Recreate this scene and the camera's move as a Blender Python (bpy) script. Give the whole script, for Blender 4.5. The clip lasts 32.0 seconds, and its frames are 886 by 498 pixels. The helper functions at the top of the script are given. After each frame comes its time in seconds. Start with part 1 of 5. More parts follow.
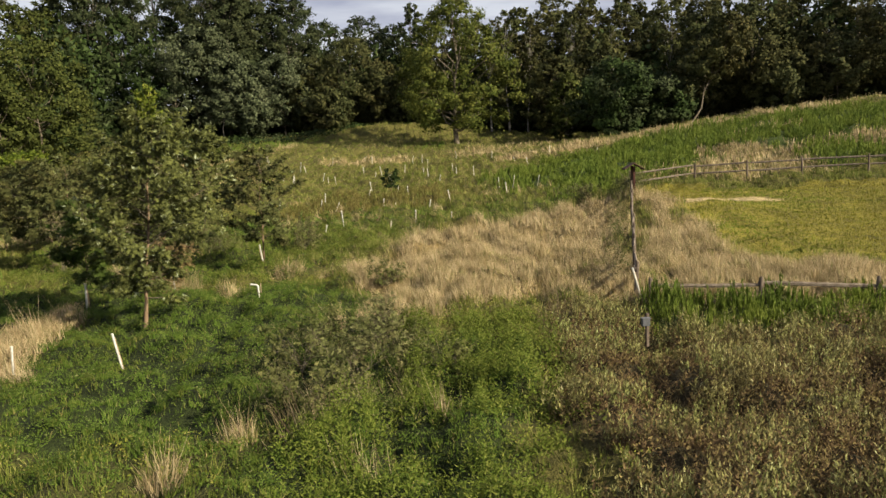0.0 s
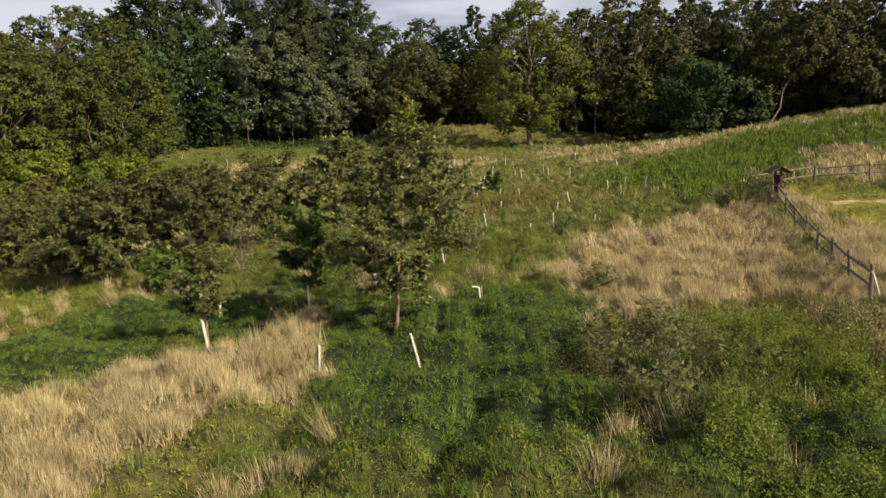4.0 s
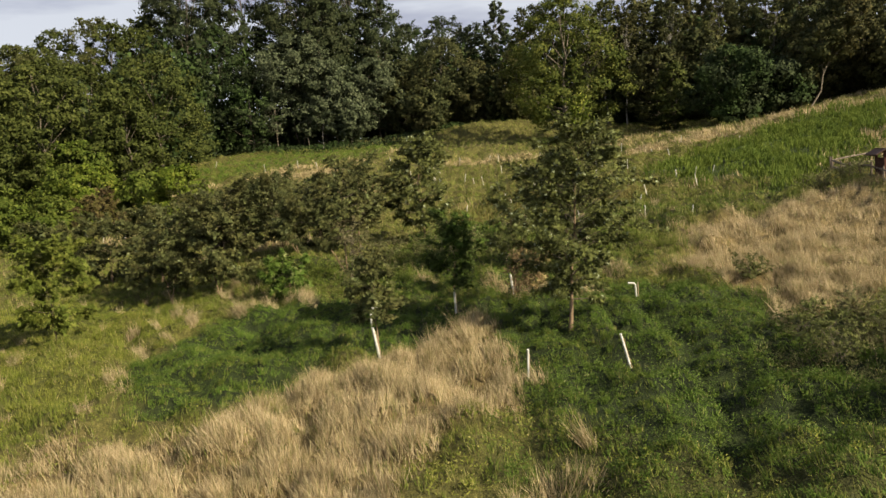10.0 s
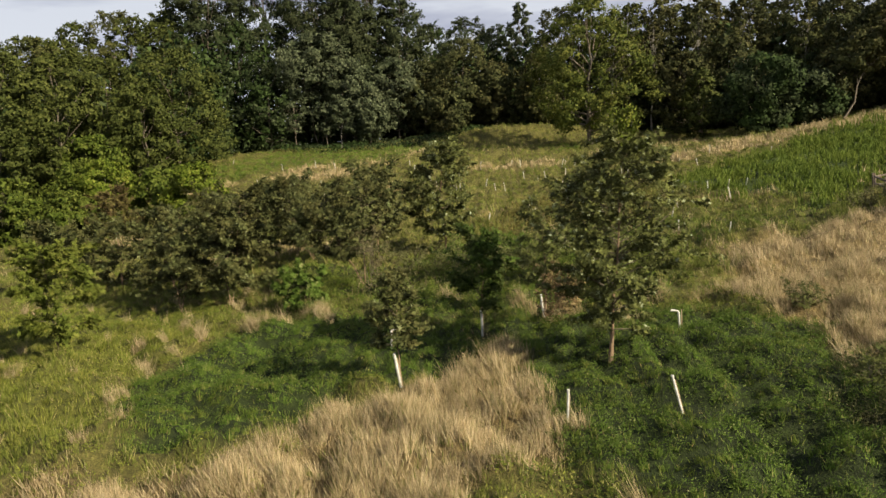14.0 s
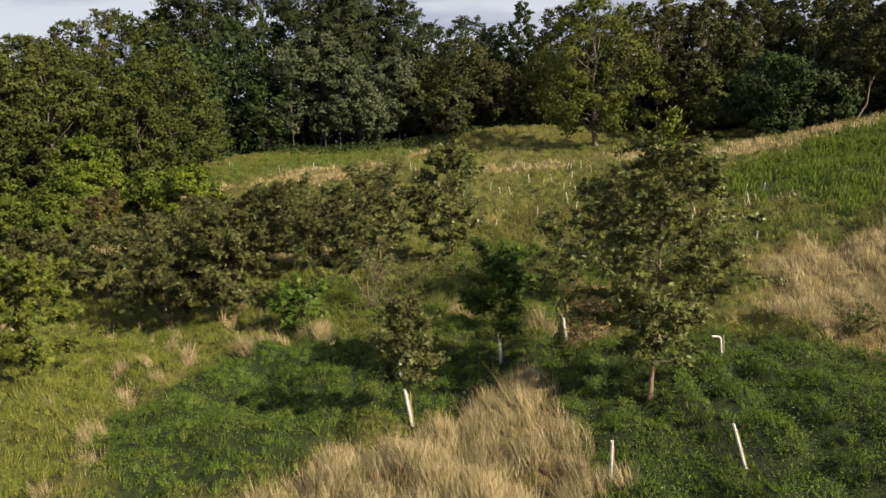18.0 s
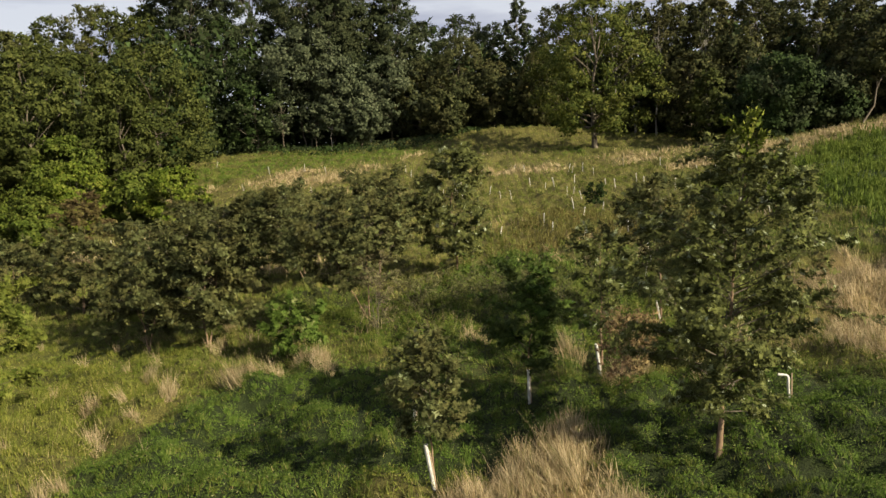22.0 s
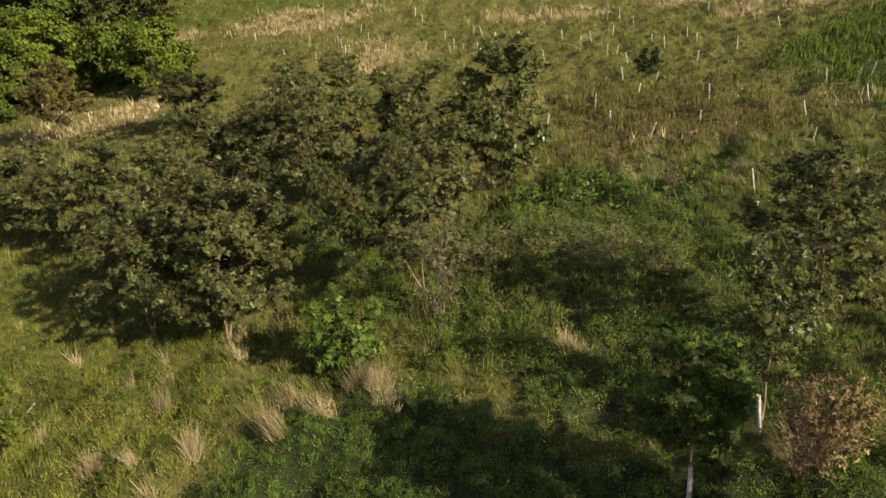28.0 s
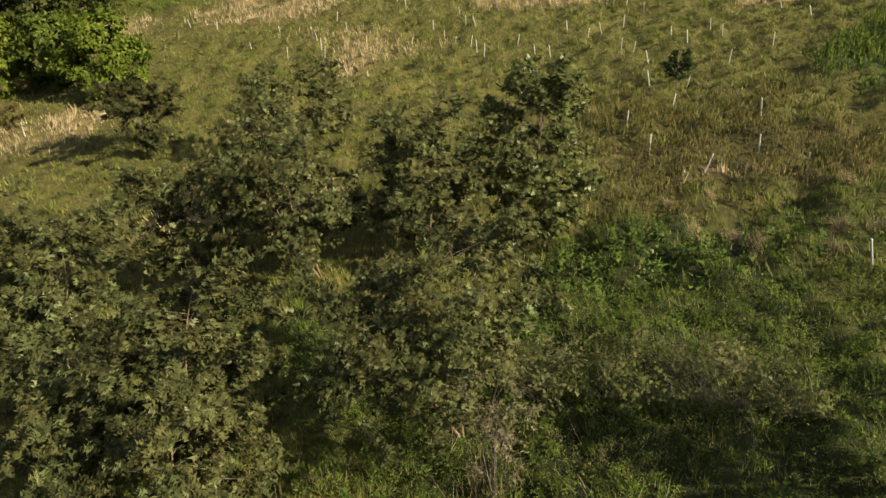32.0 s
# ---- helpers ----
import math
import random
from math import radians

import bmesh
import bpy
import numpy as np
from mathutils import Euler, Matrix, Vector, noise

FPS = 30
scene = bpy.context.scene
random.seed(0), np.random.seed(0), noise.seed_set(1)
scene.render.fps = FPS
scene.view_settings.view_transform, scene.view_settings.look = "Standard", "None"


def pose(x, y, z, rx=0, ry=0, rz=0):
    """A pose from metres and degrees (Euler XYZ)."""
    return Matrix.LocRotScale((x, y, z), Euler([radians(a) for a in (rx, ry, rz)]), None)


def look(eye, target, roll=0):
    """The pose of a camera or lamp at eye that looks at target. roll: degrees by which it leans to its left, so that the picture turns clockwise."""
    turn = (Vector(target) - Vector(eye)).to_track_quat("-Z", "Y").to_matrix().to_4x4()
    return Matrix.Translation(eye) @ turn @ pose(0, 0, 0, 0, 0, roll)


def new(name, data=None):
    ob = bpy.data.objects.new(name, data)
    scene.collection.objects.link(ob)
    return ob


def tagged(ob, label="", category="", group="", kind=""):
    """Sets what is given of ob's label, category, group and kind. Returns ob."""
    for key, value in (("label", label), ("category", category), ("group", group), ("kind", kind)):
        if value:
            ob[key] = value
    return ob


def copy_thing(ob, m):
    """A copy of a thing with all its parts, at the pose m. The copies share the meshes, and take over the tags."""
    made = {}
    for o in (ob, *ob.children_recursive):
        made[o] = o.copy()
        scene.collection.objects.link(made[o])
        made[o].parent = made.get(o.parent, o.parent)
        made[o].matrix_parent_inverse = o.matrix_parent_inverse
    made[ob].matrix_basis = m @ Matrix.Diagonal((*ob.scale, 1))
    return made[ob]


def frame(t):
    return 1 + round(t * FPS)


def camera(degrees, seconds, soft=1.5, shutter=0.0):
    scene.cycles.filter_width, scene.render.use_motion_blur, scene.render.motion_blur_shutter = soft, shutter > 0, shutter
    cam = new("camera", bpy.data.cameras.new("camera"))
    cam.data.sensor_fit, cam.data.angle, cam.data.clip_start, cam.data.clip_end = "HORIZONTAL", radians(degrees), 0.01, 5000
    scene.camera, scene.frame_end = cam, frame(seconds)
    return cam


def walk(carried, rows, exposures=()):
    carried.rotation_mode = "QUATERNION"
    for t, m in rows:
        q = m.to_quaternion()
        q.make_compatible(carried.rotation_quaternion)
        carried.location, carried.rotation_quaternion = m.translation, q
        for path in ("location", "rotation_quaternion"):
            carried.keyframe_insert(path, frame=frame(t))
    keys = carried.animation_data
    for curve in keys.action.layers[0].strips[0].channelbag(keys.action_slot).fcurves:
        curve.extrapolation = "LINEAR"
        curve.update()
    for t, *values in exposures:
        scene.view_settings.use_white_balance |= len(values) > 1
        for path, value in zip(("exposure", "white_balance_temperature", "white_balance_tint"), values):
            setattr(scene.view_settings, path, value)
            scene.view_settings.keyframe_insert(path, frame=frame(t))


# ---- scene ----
cam = camera(61.1, 32.0)
PATH = [
    (0, (0.226, 0.001, 6.403), (0.207, 1.987, 6.166), -2.0),
    (0.5, (-0.749, -0.22, 6.462), (-0.787, 1.766, 6.228), -1.9),
    (1, (-1.67, -0.382, 6.531), (-1.733, 1.603, 6.298), -2.1),
    (1.5, (-2.658, -0.561, 6.571), (-2.725, 1.424, 6.338), -2.2),
    (2, (-3.661, -0.721, 6.632), (-3.73, 1.265, 6.398), -2.2),
    (2.5, (-4.69, -0.935, 6.683), (-4.797, 1.048, 6.452), -2.1),
    (3, (-5.61, -1.078, 6.771), (-5.723, 0.906, 6.539), -2.1),
    (3.5, (-6.565, -1.23, 6.893), (-6.667, 0.754, 6.658), -2.1),
    (5.5, (-10.17, -1.76, 7.19), (-10.239, 0.225, 6.955), -2.8),
    (6, (-11.047, -1.848, 7.219), (-11.116, 0.138, 6.986), -2.9),
    (6.5, (-11.901, -1.937, 7.22), (-11.985, 0.048, 6.989), -3.3),
    (7, (-12.561, -2.036, 7.215), (-12.65, -0.052, 6.984), -2.7),
    (7.5, (-13.005, -2.047, 7.179), (-13.096, -0.062, 6.947), -3.3),
    (8, (-13.278, -1.951, 7.184), (-13.356, 0.033, 6.95), -4.0),
    (8.5, (-13.487, -1.753, 7.235), (-13.552, 0.231, 6.996), -4.5),
    (9, (-13.579, -1.581, 7.304), (-13.641, 0.403, 7.062), -4.7),
    (9.5, (-13.601, -1.315, 7.36), (-13.674, 0.669, 7.117), -4.7),
    (10, (-13.631, -1.049, 7.394), (-13.733, 0.934, 7.153), -4.6),
    (10.5, (-13.676, -0.811, 7.434), (-13.781, 1.171, 7.192), -4.6),
    (11, (-13.756, -0.573, 7.483), (-13.862, 1.41, 7.242), -3.9),
    (11.5, (-13.793, -0.303, 7.524), (-13.899, 1.68, 7.284), -3.7),
    (12, (-13.902, -0.05, 7.577), (-14.006, 1.933, 7.338), -3.9),
    (12.5, (-13.983, 0.258, 7.653), (-14.102, 2.241, 7.416), -3.6),
    (13, (-14.056, 0.561, 7.746), (-14.193, 2.542, 7.511), -3.3),
    (13.5, (-14.139, 0.871, 7.812), (-14.284, 2.852, 7.575), -3.2),
    (15.5, (-14.502, 2.241, 7.958), (-14.616, 4.224, 7.721), -3.1),
    (16, (-14.568, 2.52, 8.097), (-14.709, 4.501, 7.862), -3.0),
    (16.5, (-14.644, 2.854, 8.183), (-14.807, 4.834, 7.949), -3.0),
    (17, (-14.732, 3.234, 8.216), (-14.9, 5.213, 7.984), -3.1),
    (17.5, (-14.849, 3.705, 8.183), (-15.009, 5.685, 7.949), -3.0),
    (18, (-14.983, 4.197, 8.133), (-15.117, 6.179, 7.896), -3.1),
    (18.5, (-15.13, 4.656, 8.123), (-15.25, 6.638, 7.883), -3.0),
    (19, (-15.327, 5.095, 8.105), (-15.443, 7.077, 7.867), -2.8),
    (19.5, (-15.485, 5.573, 8.134), (-15.598, 7.555, 7.894), -2.7),
    (20, (-15.603, 6.006, 8.152), (-15.711, 7.989, 7.913), -2.8),
    (20.5, (-15.723, 6.478, 8.197), (-15.826, 8.461, 7.96), -2.9),
    (21, (-15.877, 6.927, 8.277), (-15.977, 8.91, 8.041), -2.9),
    (21.5, (-16.041, 7.419, 8.335), (-16.141, 9.403, 8.098), -2.8),
    (22, (-16.181, 7.865, 8.411), (-16.285, 9.848, 8.174), -2.9),
    (22.5, (-16.315, 8.285, 8.624), (-16.422, 10.268, 8.388), -2.8),
    (23, (-16.427, 8.681, 8.922), (-16.539, 10.664, 8.688), -3.0),
    (23.5, (-16.575, 9.113, 9.275), (-16.686, 11.097, 9.043), -3.0),
    (24, (-16.756, 9.625, 9.599), (-16.86, 11.609, 9.367), -3.2),
    (24.5, (-16.887, 10.205, 9.92), (-16.984, 12.189, 9.685), -2.9),
    (25, (-17.067, 10.829, 10.27), (-17.154, 12.813, 10.035), -3.0),
    (25.5, (-17.359, 11.532, 10.603), (-17.439, 13.514, 10.351), -3.2),
    (26, (-17.688, 12.35, 10.974), (-17.782, 14.268, 10.416), -3.4),
    (26.5, (-18.029, 13.361, 11.387), (-18.141, 15.245, 10.723), -3.4),
    (28.5, (-19.969, 17.36, 12.981), (-20.062, 19.222, 12.257), -3.1),
    (29, (-20.337, 18.322, 13.08), (-20.435, 20.182, 12.351), -3.1),
    (29.5, (-20.623, 19.316, 13.184), (-20.724, 21.176, 12.456), -3.1),
    (30, (-20.91, 20.307, 13.321), (-21.016, 22.161, 12.58), -3.4),
    (30.5, (-21.185, 21.459, 13.525), (-21.295, 23.309, 12.774), -3.4),
    (31, (-21.358, 22.817, 13.718), (-21.475, 24.66, 12.95), -3.3),
    (31.5, (-21.53, 24.281, 13.863), (-21.633, 26.121, 13.088), -3.6),
    (32, (-21.773, 25.8, 14.142), (-21.793, 27.637, 13.35), -3.2),
]
walk(cam, [(t, look(eye, target, roll)) for t, eye, target, roll in PATH])

# ---- light: a low sun from the right and behind, thin bright cloud ----
SUN_FROM = Vector((0.83, -0.55, 0.0)).normalized()
SUN_UP = 29.0
scene.view_settings.exposure = 0.88
sun = new("sun", bpy.data.lights.new("sun", "SUN"))
sun.data.energy, sun.data.angle, sun.data.color = 5.2, radians(0.6), (1.0, 0.88, 0.64)
way = SUN_FROM * math.cos(radians(SUN_UP)) + Vector((0, 0, math.sin(radians(SUN_UP))))
sun.matrix_world = look(way * 60, (0, 0, 0))

world = bpy.data.worlds.new("sky")
scene.world = world
world.use_nodes = True
nt = world.node_tree
nt.nodes.clear()
sky = nt.nodes.new("ShaderNodeTexSky")
sky.sky_type, sky.sun_disc = "NISHITA", False
sky.sun_elevation = radians(SUN_UP)
sky.sun_rotation = math.atan2(SUN_FROM.x, SUN_FROM.y)
co = nt.nodes.new("ShaderNodeTexCoord")
stretch = nt.nodes.new("ShaderNodeMapping")
stretch.inputs["Scale"].default_value = (1.6, 1.6, 9.0)
cloud = nt.nodes.new("ShaderNodeTexNoise")
cloud.inputs["Scale"].default_value, cloud.inputs["Detail"].default_value = 2.2, 6.0
ramp = nt.nodes.new("ShaderNodeValToRGB")
ramp.color_ramp.elements[0].position, ramp.color_ramp.elements[0].color = 0.38, (0.56, 0.58, 0.73, 1)
ramp.color_ramp.elements[1].position, ramp.color_ramp.elements[1].color = 0.56, (0.97, 1.0, 1.09, 1)
cover = nt.nodes.new("ShaderNodeMix")
cover.data_type = "RGBA"
high = nt.nodes.new("ShaderNodeSeparateXYZ")
thick = nt.nodes.new("ShaderNodeMapRange")
thick.inputs["From Min"].default_value, thick.inputs["From Max"].default_value = 0.05, 0.75
thick.inputs["To Min"].default_value, thick.inputs["To Max"].default_value = 0.9, 0.45
nt.links.new(co.outputs["Generated"], high.inputs["Vector"])
nt.links.new(high.outputs["Z"], thick.inputs["Value"])
nt.links.new(thick.outputs["Result"], cover.inputs["Factor"])
gain = nt.nodes.new("ShaderNodeMix")
gain.data_type, gain.blend_type = "RGBA", "MULTIPLY"
gain.inputs["Factor"].default_value = 1.0
gain.inputs["B"].default_value = (12.5, 12.5, 12.5, 1)
back = nt.nodes.new("ShaderNodeBackground")
back.inputs["Strength"].default_value = 0.036
out = nt.nodes.new("ShaderNodeOutputWorld")
nt.links.new(co.outputs["Generated"], stretch.inputs["Vector"])
nt.links.new(stretch.outputs["Vector"], cloud.inputs["Vector"])
nt.links.new(cloud.outputs["Fac"], ramp.inputs["Fac"])
nt.links.new(ramp.outputs["Color"], gain.inputs["A"])
nt.links.new(sky.outputs["Color"], cover.inputs["A"])
nt.links.new(gain.outputs["Result"], cover.inputs["B"])
nt.links.new(cover.outputs["Result"], back.inputs["Color"])
nt.links.new(back.outputs["Background"], out.inputs["Surface"])


# ---- materials ----
def shader(name, rough=0.8):
    m = bpy.data.materials.new(name)
    m.use_nodes = True
    p = m.node_tree.nodes["Principled BSDF"]
    p.inputs["Roughness"].default_value = rough
    p.inputs["Specular IOR Level"].default_value = 0.25
    return m, m.node_tree, p


def ramp_node(t, stops):
    r = t.nodes.new("ShaderNodeValToRGB")
    el = r.color_ramp.elements
    while len(el) < len(stops):
        el.new(0.5)
    for e, (at, c) in zip(el, stops):
        e.position, e.color = at, (*c, 1)
    return r


def foliage(name, stops, drift=(0.9, 1.15, 0.7), through_light=0.27, rough=0.75, scale=0.35, gloss=0.12):
    """Leaves or blades: each piece takes its own tone, whole patches drift in tone, some light comes through, and each faces the way it lies."""
    m, t, p = shader(name, rough)
    p.inputs["Specular IOR Level"].default_value = gloss
    geo = t.nodes.new("ShaderNodeNewGeometry")
    r = ramp_node(t, stops)
    t.links.new(geo.outputs["Random Per Island"], r.inputs["Fac"])
    n = t.nodes.new("ShaderNodeTexNoise")
    n.inputs["Scale"].default_value, n.inputs["Detail"].default_value = scale, 3.0
    t.links.new(geo.outputs["Position"], n.inputs["Vector"])
    span = t.nodes.new("ShaderNodeMapRange")
    span.inputs["From Min"].default_value, span.inputs["From Max"].default_value = 0.38, 0.62
    t.links.new(n.outputs["Fac"], span.inputs["Value"])
    mul = t.nodes.new("ShaderNodeMix")
    mul.data_type, mul.blend_type = "RGBA", "MULTIPLY"
    t.links.new(r.outputs["Color"], mul.inputs["A"])
    mul.inputs["B"].default_value = (*drift, 1)
    t.links.new(span.outputs["Result"], mul.inputs["Factor"])
    t.links.new(mul.outputs["Result"], p.inputs["Base Color"])
    lie = t.nodes.new("ShaderNodeAttribute")
    lie.attribute_name = "lie"
    even = t.nodes.new("ShaderNodeVectorMath")
    even.operation = "ADD"
    t.links.new(lie.outputs["Vector"], even.inputs[0])
    t.links.new(geo.outputs["Normal"], even.inputs[1])
    unit = t.nodes.new("ShaderNodeVectorMath")
    unit.operation = "NORMALIZE"
    t.links.new(even.outputs["Vector"], unit.inputs[0])
    t.links.new(unit.outputs["Vector"], p.inputs["Normal"])
    tr = t.nodes.new("ShaderNodeBsdfTranslucent")
    t.links.new(mul.outputs["Result"], tr.inputs["Color"])
    t.links.new(unit.outputs["Vector"], tr.inputs["Normal"])
    mix = t.nodes.new("ShaderNodeMixShader")
    mix.inputs["Fac"].default_value = through_light
    t.links.new(p.outputs["BSDF"], mix.inputs[1])
    t.links.new(tr.outputs["BSDF"], mix.inputs[2])
    t.links.new(mix.outputs["Shader"], t.nodes["Material Output"].inputs["Surface"])
    return m


def rough_surface(name, a, b, scale=6.0, rough=0.85, bump=0.3, stretch_z=1.0, c=None):
    """Bark, weathered wood, plastic: two tones at two scales, with fine relief."""
    m, t, p = shader(name, rough)
    tc = t.nodes.new("ShaderNodeTexCoord")
    mp = t.nodes.new("ShaderNodeMapping")
    mp.inputs["Scale"].default_value = (1, 1, stretch_z)
    t.links.new(tc.outputs["Object"], mp.inputs["Vector"])
    n1, n2 = t.nodes.new("ShaderNodeTexNoise"), t.nodes.new("ShaderNodeTexNoise")
    n1.inputs["Scale"].default_value, n1.inputs["Detail"].default_value = scale, 5
    n2.inputs["Scale"].default_value, n2.inputs["Detail"].default_value = scale * 7, 4
    for n in (n1, n2):
        t.links.new(mp.outputs["Vector"], n.inputs["Vector"])
    r = ramp_node(t, [(0.35, a), (0.65, b)])
    t.links.new(n1.outputs["Fac"], r.inputs["Fac"])
    r2 = ramp_node(t, [(0.3, (0.62, 0.62, 0.62)), (0.7, (1.1, 1.1, 1.1))])
    t.links.new(n2.outputs["Fac"], r2.inputs["Fac"])
    mul = t.nodes.new("ShaderNodeMix")
    mul.data_type, mul.blend_type = "RGBA", "MULTIPLY"
    mul.inputs["Factor"].default_value = 1.0
    t.links.new(r.outputs["Color"], mul.inputs["A"])
    t.links.new(r2.outputs["Color"], mul.inputs["B"])
    t.links.new(mul.outputs["Result"], p.inputs["Base Color"])
    bp = t.nodes.new("ShaderNodeBump")
    bp.inputs["Strength"].default_value, bp.inputs["Distance"].default_value = bump, 0.02
    t.links.new(n2.outputs["Fac"], bp.inputs["Height"])
    t.links.new(bp.outputs["Normal"], p.inputs["Normal"])
    return m


LUSH = foliage("lush_green_blade", [(0.0, (0.053, 0.098, 0.013)), (0.5, (0.095, 0.160, 0.022)), (0.9, (0.144, 0.206, 0.038)), (1.0, (0.276, 0.250, 0.099))], drift=(1.05, 0.85, 0.9), scale=0.55)
MEADOW = foliage("meadow_blade", [(0.0, (0.078, 0.096, 0.018)), (0.5, (0.150, 0.165, 0.036)), (0.85, (0.225, 0.215, 0.066)), (1.0, (0.40, 0.32, 0.16))], drift=(0.82, 0.92, 0.70), scale=0.3)
STRAW = foliage("dry_straw_blade", [(0.0, (0.24, 0.180, 0.096)), (0.45, (0.45, 0.345, 0.195)), (0.84, (0.67, 0.55, 0.35)), (0.9, (0.20, 0.20, 0.07)), (1.0, (0.14, 0.16, 0.045))], drift=(0.72, 0.72, 0.68), scale=0.9)
YELLOW = foliage("yellow_green_blade", [(0.0, (0.085, 0.105, 0.016)), (0.5, (0.17, 0.18, 0.030)), (0.9, (0.26, 0.25, 0.055)), (1.0, (0.36, 0.30, 0.12))], drift=(0.85, 0.95, 0.8))
FIELD = foliage("field_blade", [(0.0, (0.149, 0.142, 0.015)), (0.5, (0.194, 0.169, 0.020)), (1.0, (0.259, 0.209, 0.038))], drift=(0.66, 0.98, 0.8), scale=0.10)
WEED = foliage("tall_weed_leaf", [(0.0, (0.067, 0.096, 0.011)), (0.5, (0.126, 0.165, 0.021)), (1.0, (0.202, 0.235, 0.049))], drift=(0.68, 0.78, 0.8), scale=0.4)
BROWN = foliage("withered_weed_leaf", [(0.0, (0.069, 0.044, 0.026)), (0.45, (0.155, 0.100, 0.055)), (0.75, (0.218, 0.152, 0.073)), (1.0, (0.310, 0.242, 0.099))], drift=(0.75, 0.85, 0.75), scale=0.7)
SPEAR = foliage("withered_weed_tip", [(0.0, (0.104, 0.088, 0.038)), (0.45, (0.190, 0.165, 0.067)), (0.85, (0.323, 0.300, 0.114)), (1.0, (0.494, 0.460, 0.247))], drift=(0.72, 0.86, 0.7), scale=0.9)
STALK = foliage("dry_stalk", [(0.0, (0.13, 0.095, 0.055)), (0.6, (0.26, 0.205, 0.12)), (1.0, (0.46, 0.39, 0.25))], drift=(0.8, 0.8, 0.75), scale=0.8)
GREYSCRUB = foliage("grey_brown_scrub_leaf", [(0.0, (0.070, 0.066, 0.028)), (0.5, (0.135, 0.125, 0.054)), (1.0, (0.22, 0.205, 0.095))], drift=(0.82, 0.95, 0.8), scale=0.8, gloss=0.1)
RUST = foliage("rusty_weed_leaf", [(0.0, (0.075, 0.062, 0.018)), (0.5, (0.153, 0.122, 0.037)), (1.0, (0.247, 0.202, 0.075))], drift=(0.82, 1.0, 0.8))
OLIVE = foliage("olive_scrub_leaf", [(0.0, (0.062, 0.068, 0.024)), (0.5, (0.115, 0.120, 0.040)), (1.0, (0.18, 0.175, 0.066))], drift=(0.85, 0.95, 0.8), scale=0.8, gloss=0.1)
BRIGHT = foliage("fresh_weed_leaf", [(0.0, (0.066, 0.098, 0.013)), (0.6, (0.127, 0.169, 0.025)), (1.0, (0.212, 0.235, 0.054))], drift=(0.85, 0.82, 0.8), scale=0.8)
BROAD = foliage("broad_weed_leaf", [(0.0, (0.050, 0.084, 0.013)), (0.6, (0.093, 0.146, 0.023)), (0.96, (0.140, 0.190, 0.041)), (1.0, (0.281, 0.280, 0.126))], drift=(0.85, 0.88, 0.85))

YOUNG = foliage("young_tree_leaf", [(0.0, (0.038, 0.045, 0.016)), (0.5, (0.074, 0.084, 0.030)), (0.88, (0.120, 0.134, 0.049)), (0.965, (0.150, 0.180, 0.065)), (1.0, (0.22, 0.26, 0.14))], through_light=0.2, drift=(1.05, 0.9, 0.85), scale=0.9, gloss=0.1, rough=0.85)
GREYGREEN = foliage("grey_green_young_leaf", [(0.0, (0.047, 0.056, 0.019)), (0.5, (0.092, 0.103, 0.032)), (0.9, (0.151, 0.164, 0.047)), (0.95, (0.201, 0.228, 0.094)), (1.0, (0.389, 0.433, 0.297))], drift=(0.9, 0.9, 0.85), scale=0.9, through_light=0.2, gloss=0.12, rough=0.85)
GOLDY = foliage("yellow_olive_young_leaf", [(0.0, (0.058, 0.072, 0.012)), (0.6, (0.118, 0.138, 0.022)), (1.0, (0.22, 0.225, 0.05))], drift=(0.8, 0.9, 0.8), scale=0.9)
DARKY = foliage("dark_sapling_leaf", [(0.0, (0.035, 0.050, 0.013)), (0.7, (0.065, 0.085, 0.022)), (1.0, (0.121, 0.150, 0.036))], scale=0.8)
RED = foliage("reddish_leaf", [(0.0, (0.060, 0.040, 0.020)), (0.6, (0.105, 0.074, 0.034)), (1.0, (0.15, 0.12, 0.045))])
LIME = foliage("bright_shrub_leaf", [(0.0, (0.058, 0.083, 0.009)), (0.6, (0.117, 0.149, 0.016)), (1.0, (0.216, 0.225, 0.041))], drift=(0.8, 0.9, 0.8))
OAK = foliage("olive_forest_leaf", [(0.0, (0.032, 0.041, 0.009)), (0.6, (0.065, 0.079, 0.017)), (1.0, (0.114, 0.124, 0.032))], drift=(0.78, 0.82, 0.8), scale=0.12)
DARK = foliage("dark_forest_leaf", [(0.0, (0.022, 0.029, 0.012)), (0.6, (0.045, 0.054, 0.022)), (1.0, (0.086, 0.095, 0.042))], drift=(0.8, 0.9, 0.9), scale=0.12)
SILVER = foliage("grey_green_forest_leaf", [(0.0, (0.033, 0.043, 0.021)), (0.6, (0.080, 0.095, 0.049)), (1.0, (0.155, 0.172, 0.100))], drift=(0.8, 0.85, 0.8), scale=0.12)
MIDGREEN = foliage("mid_green_thicket_leaf", [(0.0, (0.040, 0.058, 0.009)), (0.6, (0.083, 0.107, 0.015)), (1.0, (0.145, 0.163, 0.032))], drift=(0.8, 0.88, 0.8), scale=0.25)
UMBER = foliage("brownish_forest_leaf", [(0.0, (0.028, 0.036, 0.014)), (0.6, (0.056, 0.066, 0.023)), (1.0, (0.105, 0.110, 0.043))], drift=(1.05, 0.88, 0.82), scale=0.12)
